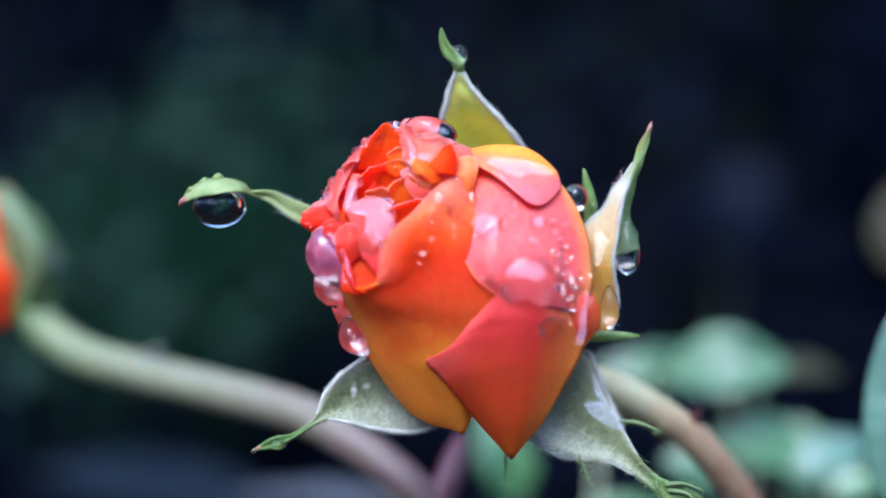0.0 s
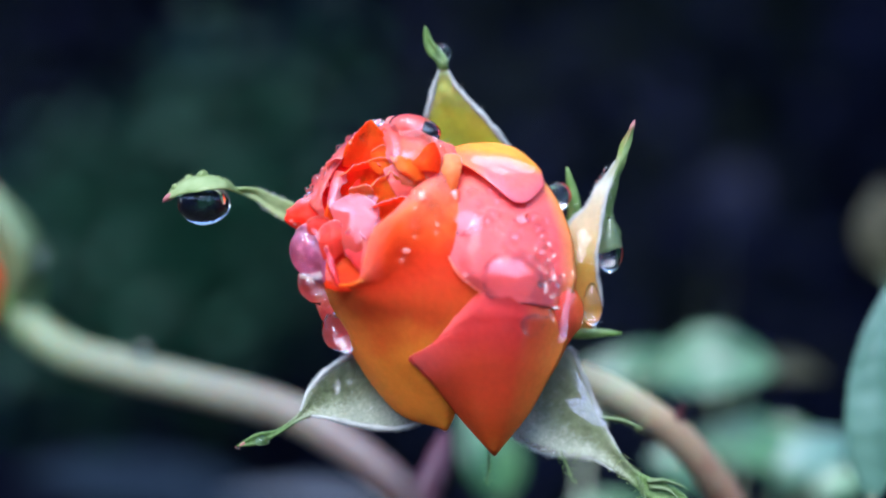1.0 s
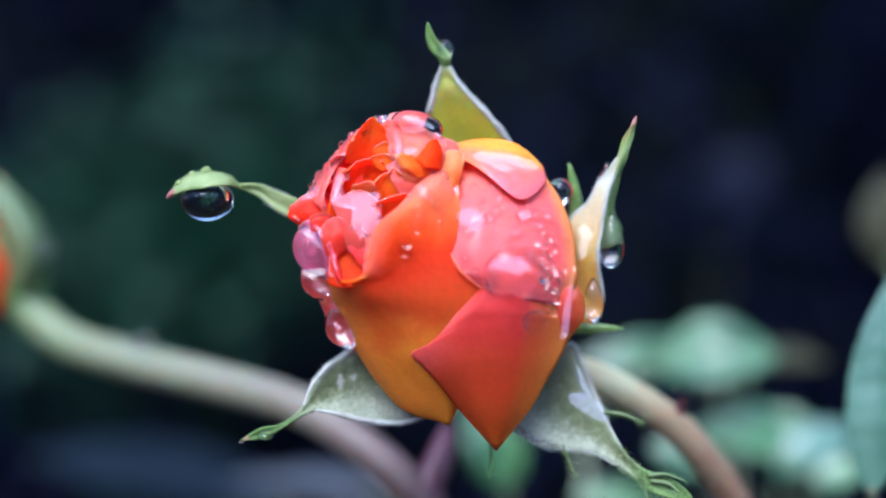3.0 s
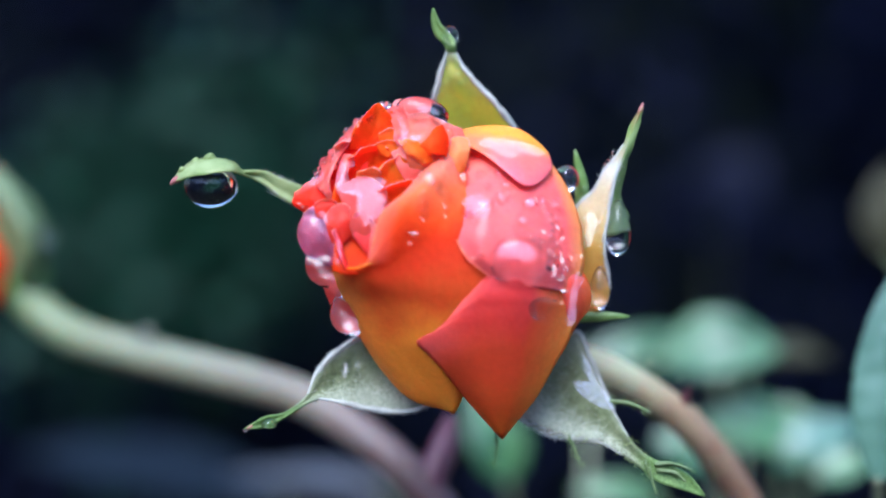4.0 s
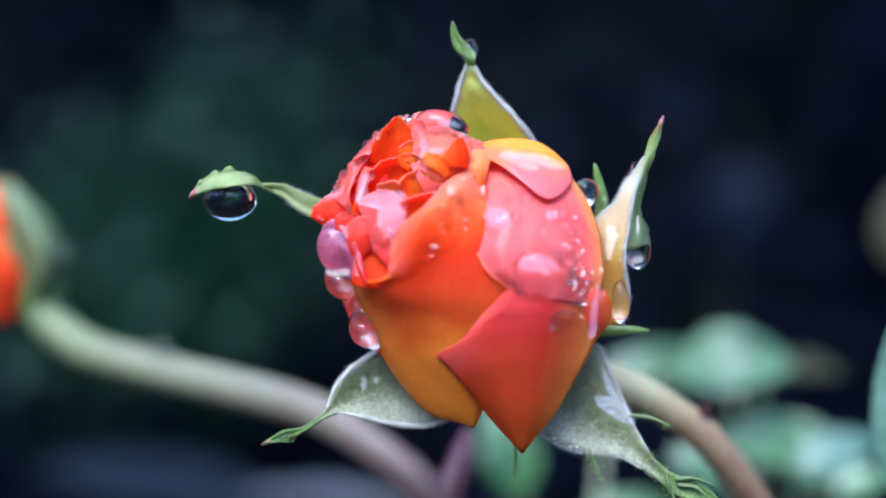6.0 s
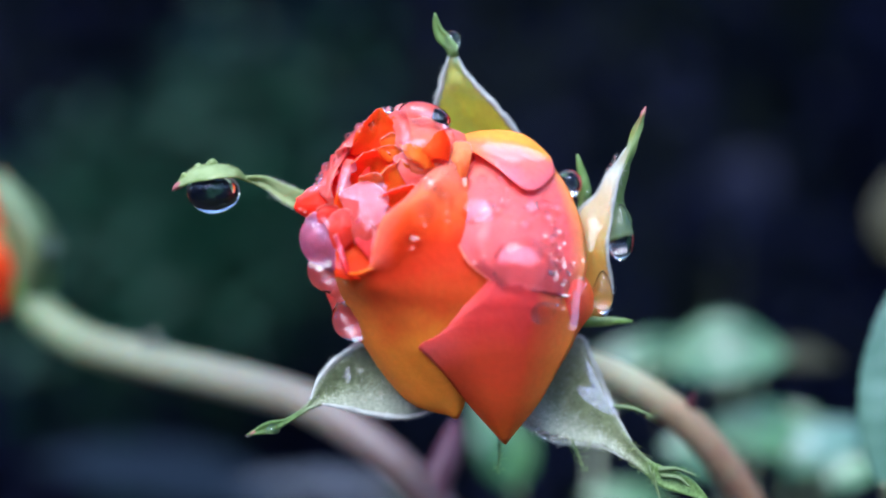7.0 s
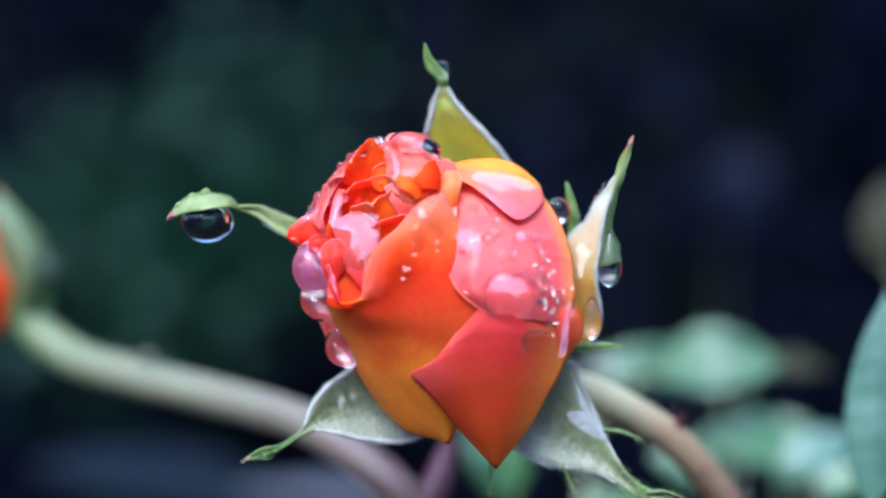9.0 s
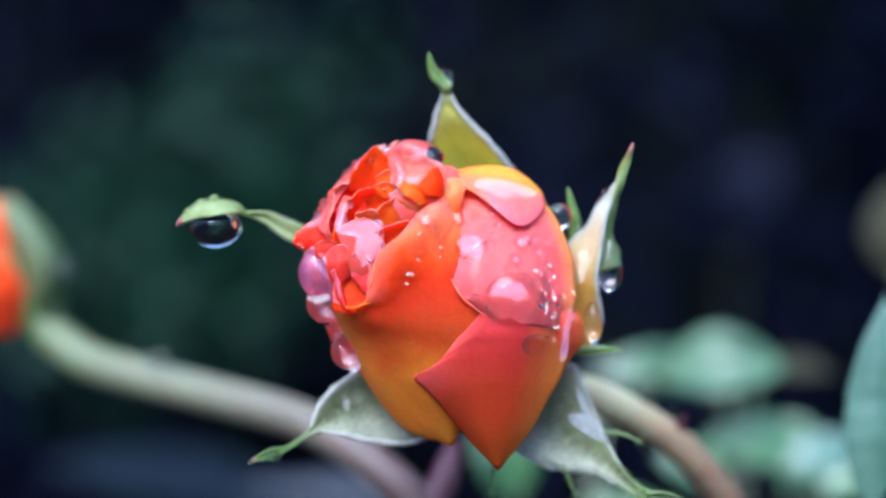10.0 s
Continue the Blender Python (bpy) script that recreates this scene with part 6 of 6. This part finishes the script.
for k, (x0, y0, x1, y1, dd, mt) in enumerate(((-54, 560, -24, 330, 54, PETAL_ORANGE), (-4, 580, -34, 420, 50, PETAL_ORANGE), (-94, 560, -94, 320, 56, PETAL_PINK))):
    a, b = Vector(((x0 - 784) * 0.0715, dd, (441 - y0) * 0.0715)), Vector(((x1 - 784) * 0.0715, dd, (441 - y1) * 0.0715))
    s = Vector((2.6, 0, 0.3))
    v, f, uv = sheet([[a - s * 0.6, a + Vector((0, -1, 0)), a + s * 0.6], [a.lerp(b, 0.5) - s * 1.6, a.lerp(b, 0.5) + Vector((0, -3.4, 0)), a.lerp(b, 0.5) + s * 1.4], [b - s * 0.8, b + Vector((0, -1.4, 0)), b + s * 0.6]], 16, 18, 0.3, 0.2, k)
    mesh_object("petal", v, f, mt, bud, "", uv)
v, f, uv = sheet([[(-54.47, 52.6, -7.15), (-51.75, 49.9, -7.03), (-50.85, 52.6, -6.43)], [(-54.71, 51.25, -2.08), (-50.14, 47.2, -2.02), (-48.62, 51.25, -1.72)], [(-56.14, 51.25, 2.94), (-52.11, 47.875, 2.87), (-50.41, 51.25, 2.94)], [(-58.08, 52.6, 8.02), (-56.99, 52.6, 8.02), (-55.55, 52.6, 7.66)]], 14, 22, 0.4, 0.2, 5)
mesh_object("sepal", v, f, BUD_SEPAL, bud, "grey-green sepal folded over the bud", uv)


for q, rr in (((-34.26, 42, -12.18), 0.9), ((-48.09, 48, -0.98), 1.3), ((-35.38, 43, -12.54), 0.6)):
    ob = new("raindrop", SMALL)
    ob.matrix_world = nearer(0.94) @ Matrix.Translation(Vector(q) * MM) @ Matrix.Diagonal((rr * MM, rr * MM, rr * 0.8 * MM, 1))
    tagged(ob, "raindrop on the second bud's stalk", "raindrop", "raindrops on the second bud")

# ---- rose leaves ----
def leaflet(base, tip, width, facing, mat, parent, bend=1.0, fold=0.25, seed=0):
    """A toothed leaflet (mm) from base to tip, its upper side towards facing."""
    a, b, up = Vector(base), Vector(tip), Vector(facing).normalized()
    d = b - a
    s = d.cross(up).normalized()
    up = s.cross(d).normalized()
    nv, nu = 44, 9
    verts, faces, uvs = [], [], []
    for j in range(nv):
        t = j / (nv - 1)
        w = width * 0.5 * (math.sin(math.pi * t**0.8) ** 0.8 if 0 < t < 1 else 0.0)
        w *= 1 + 0.10 * ((t * 13) % 1.0 - 0.5) + 0.03 * noise.noise(Vector((t * 5, seed, 0)))
        for i in range(nu):
            u = 2 * i / (nu - 1) - 1
            q = a + d * (t - 0.03 * abs(u)) + s * u * w
            q += up * (bend * math.sin(math.pi * t) + fold * abs(u) * w + 0.05 * width * noise.noise(Vector((u * 2, t * 4, seed))))
            verts.append(q * MM)
            uvs.append((u * 0.5 + 0.5, t))
    for j in range(nv - 1):
        for i in range(nu - 1):
            k = j * nu + i
            faces.append((k, k + 1, k + nu + 1, k + nu))
    me_ob = mesh_object("leaflet", verts, faces, mat, parent, "", uvs)
    sol = me_ob.modifiers.new("thickness", "SOLIDIFY")
    sol.thickness = 0.0003
    return me_ob


def leaf(label, leaflets, stalk, bend=0.12, near=1.0):
    lf = thing("rose_leaf", nearer(near), label, "leaf", "leaves of the rose bush")
    v, f, uv = tube(stalk, [0.5] * len(stalk), 8, len(stalk) * 8)
    mesh_object("petiole", v, f, STEM_GREEN, lf)
    for k, (a, b, w, face, mt) in enumerate(leaflets):
        leaflet(a, b, w, face, mt, lf, w * bend, 0.3, k + w)
    return lf


leaf("mint-green wet rose leaf shining under the sky", [((29.65, 52, -15.90), (44.04, 50, -14.85), 9.2, (0.15, -1, 0.6), LEAF_PALE)], [(29.65, 52, -15.90), (27.02, 56, -17.64), (22.87, 58, -20.11), (20.37, 56, -26.50), (18.89, 50, -36.86)], 0.2, near=1.16)
leaf("shaded green rose leaf behind the bud's stalk", [((36.17, 60, -16.72), (18.84, 58, -16.37), 6.2, (0, -1, 0.55), LEAF)], [(36.17, 60, -16.72), (39.70, 66, -19.54), (40.48, 66, -26.60), (38.29, 60, -39.27)], 0.2, near=1.16)
leaf("dark olive rose leaf at the tip of a twig", [((43.80, 58, -16.52), (53.43, 60, -17.03), 5.6, (0.1, -0.5, 1), OLIVE)], [(43.80, 58, -16.52), (42.59, 62, -19.07), (42.33, 64, -27.83), (40.56, 60, -39.27)], near=1.16)
leaf("wet rose leaf close by, coloured pale bluish for sky sheen", [((43.02, 14, -23.85), (44.81, 15, -3.23), 5.4, (-0.6, -1, 0.5), LEAF_SKY)], [(43.02, 14, -23.85), (43.75, 16, -26.46), (45.23, 20, -31.92)])
leaf("green rose leaf below the stalk", [((47.09, 54, -26.17), (32.81, 52, -25.26), 8.4, (0, -0.9, 0.8), LEAF), ((49.03, 58, -27.73), (45.86, 60, -22.63), 5, (0, -0.9, 0.6), LEAF)], [(47.09, 54, -26.17), (49.16, 56, -30.19), (48.42, 56, -39.79)], near=1.16)
leaf("wet rose leaf near the bush's edge, coloured bluish for sky sheen", [((42.31, 44, -27.0), (53.2, 46, -23.6), 5.6, (-0.2, -0.8, 0.9), LEAF_SKY), ((41.36, 44, -28.2), (46.18, 42, -27.3), 3.6, (0, -0.8, 1), LEAF), ((45.54, 40, -29.2), (52.05, 40, -26.6), 4.4, (0, -0.8, 1), LEAF)], [(42.31, 44, -26.27), (42.61, 46, -30.37), (43.18, 48, -38.49)], near=1.16)
leaf("dark green rose leaf in the shade under the stalk", [((33.59, 40, -27.15), (25.36, 40, -24.63), 5.6, (0, -0.9, 0.7), LEAF)], [(33.59, 40, -27.15), (35.21, 44, -31.32), (35.69, 46, -37.98)], near=1.16)
leaf("green rose leaf low behind the bud", [((28.13, 50, -33.67), (17.47, 50, -32.60), 4.2, (0, -1, 0.6), LEAF)], [(28.13, 50, -33.67), (28.84, 50, -35.44), (29.26, 50, -40.42)], near=1.16)
leaf("pale green rose leaf behind the bud's foot", [((9.38, 50, -31.47), (4.89, 52, -19.50), 7.6, (0.2, -1, 0.5), LEAF)], [(9.38, 50, -31.47), (9.79, 52, -34.47), (10.15, 52, -39.51)], near=1.16)
leaf("rose leaf coloured grey for the sky's sheen", [((-9.09, 130, -50.19), (-41.54, 130, -47.49), 9, (0, -0.3, 1), SKY_SHEEN_LEAF)], [(-9.09, 130, -50.19), (-6.33, 110, -55.28), (-5.44, 80, -72.98)])
# added leaf; its dim blue gives the low corner its shade tone
leaf("added rose leaf in a dim bluish shade colour", [((-38.0, 190, -66.0), (-104.0, 194, -54.0), 21, (0, -0.5, 1), SHADE_TONE_LEAF)], [(-38.0, 190, -66.0), (-29.0, 168, -69.0), (-17.0, 130, -69.0), (-5.9, 95, -64.2)])
leaf("olive leaf at the edge of the bush", [((73.11, 90, -3.49), (72.97, 92, 10.95), 9, (-0.6, -1, 0.3), OLIVE)], [(73.11, 90, -3.49), (72.72, 80, -13.51), (66.29, 60, -65.00)])

# added leaf that blurs into the faint disc of a far highlight
leaf("round leaf added far off as a faint blurred highlight", [((155.74, 560, 14.16), (174.21, 560, 46.48), 34, (-0.2, -1, 0.6), FAR_HIGHLIGHT_LEAF)], [(155.74, 560, 14.16), (161.88, 600, -51.89), (167.64, 640, -330.79)])

# young purple shoot
shoot = thing("young_shoot", ROSE, "purplish young rose shoot", "shoot")
v, f, uv = tube([(1.83, 24, -19.40), (0.93, 22, -22.57), (-0.23, 20, -26.21), (0.91, 20, -34.78), (4.48, 24, -50.65)], [0.5, 1.5, 1.6, 1.7, 1.8], 12)
mesh_object("stalk", v, f, SHOOT, shoot, "", uv)

# cane that carries the stalks, down to the soil
cane = thing("rose_cane", pose(0, 0, 0), "old green rose cane standing in the soil", "cane")
for pts in ([(28, 128, 555), (30, 132, 500), (30, 138, 400), (26, 140, 200), (22, 140, -20)], [(9, 116, 548), (12, 122, 500), (20, 134, 420), (25, 139, 330)]):
    v, f, uv = tube(pts, [1.9, 2.4, 3.4, 4.4, 5.0][:len(pts)], 12, 50, 0.08, 6)
    mesh_object("stem", v, f, STEM_GREEN, cane, "", uv)


def motions():
    """Nothing in the garden stirs; only the hand-held camera moves."""


motions()
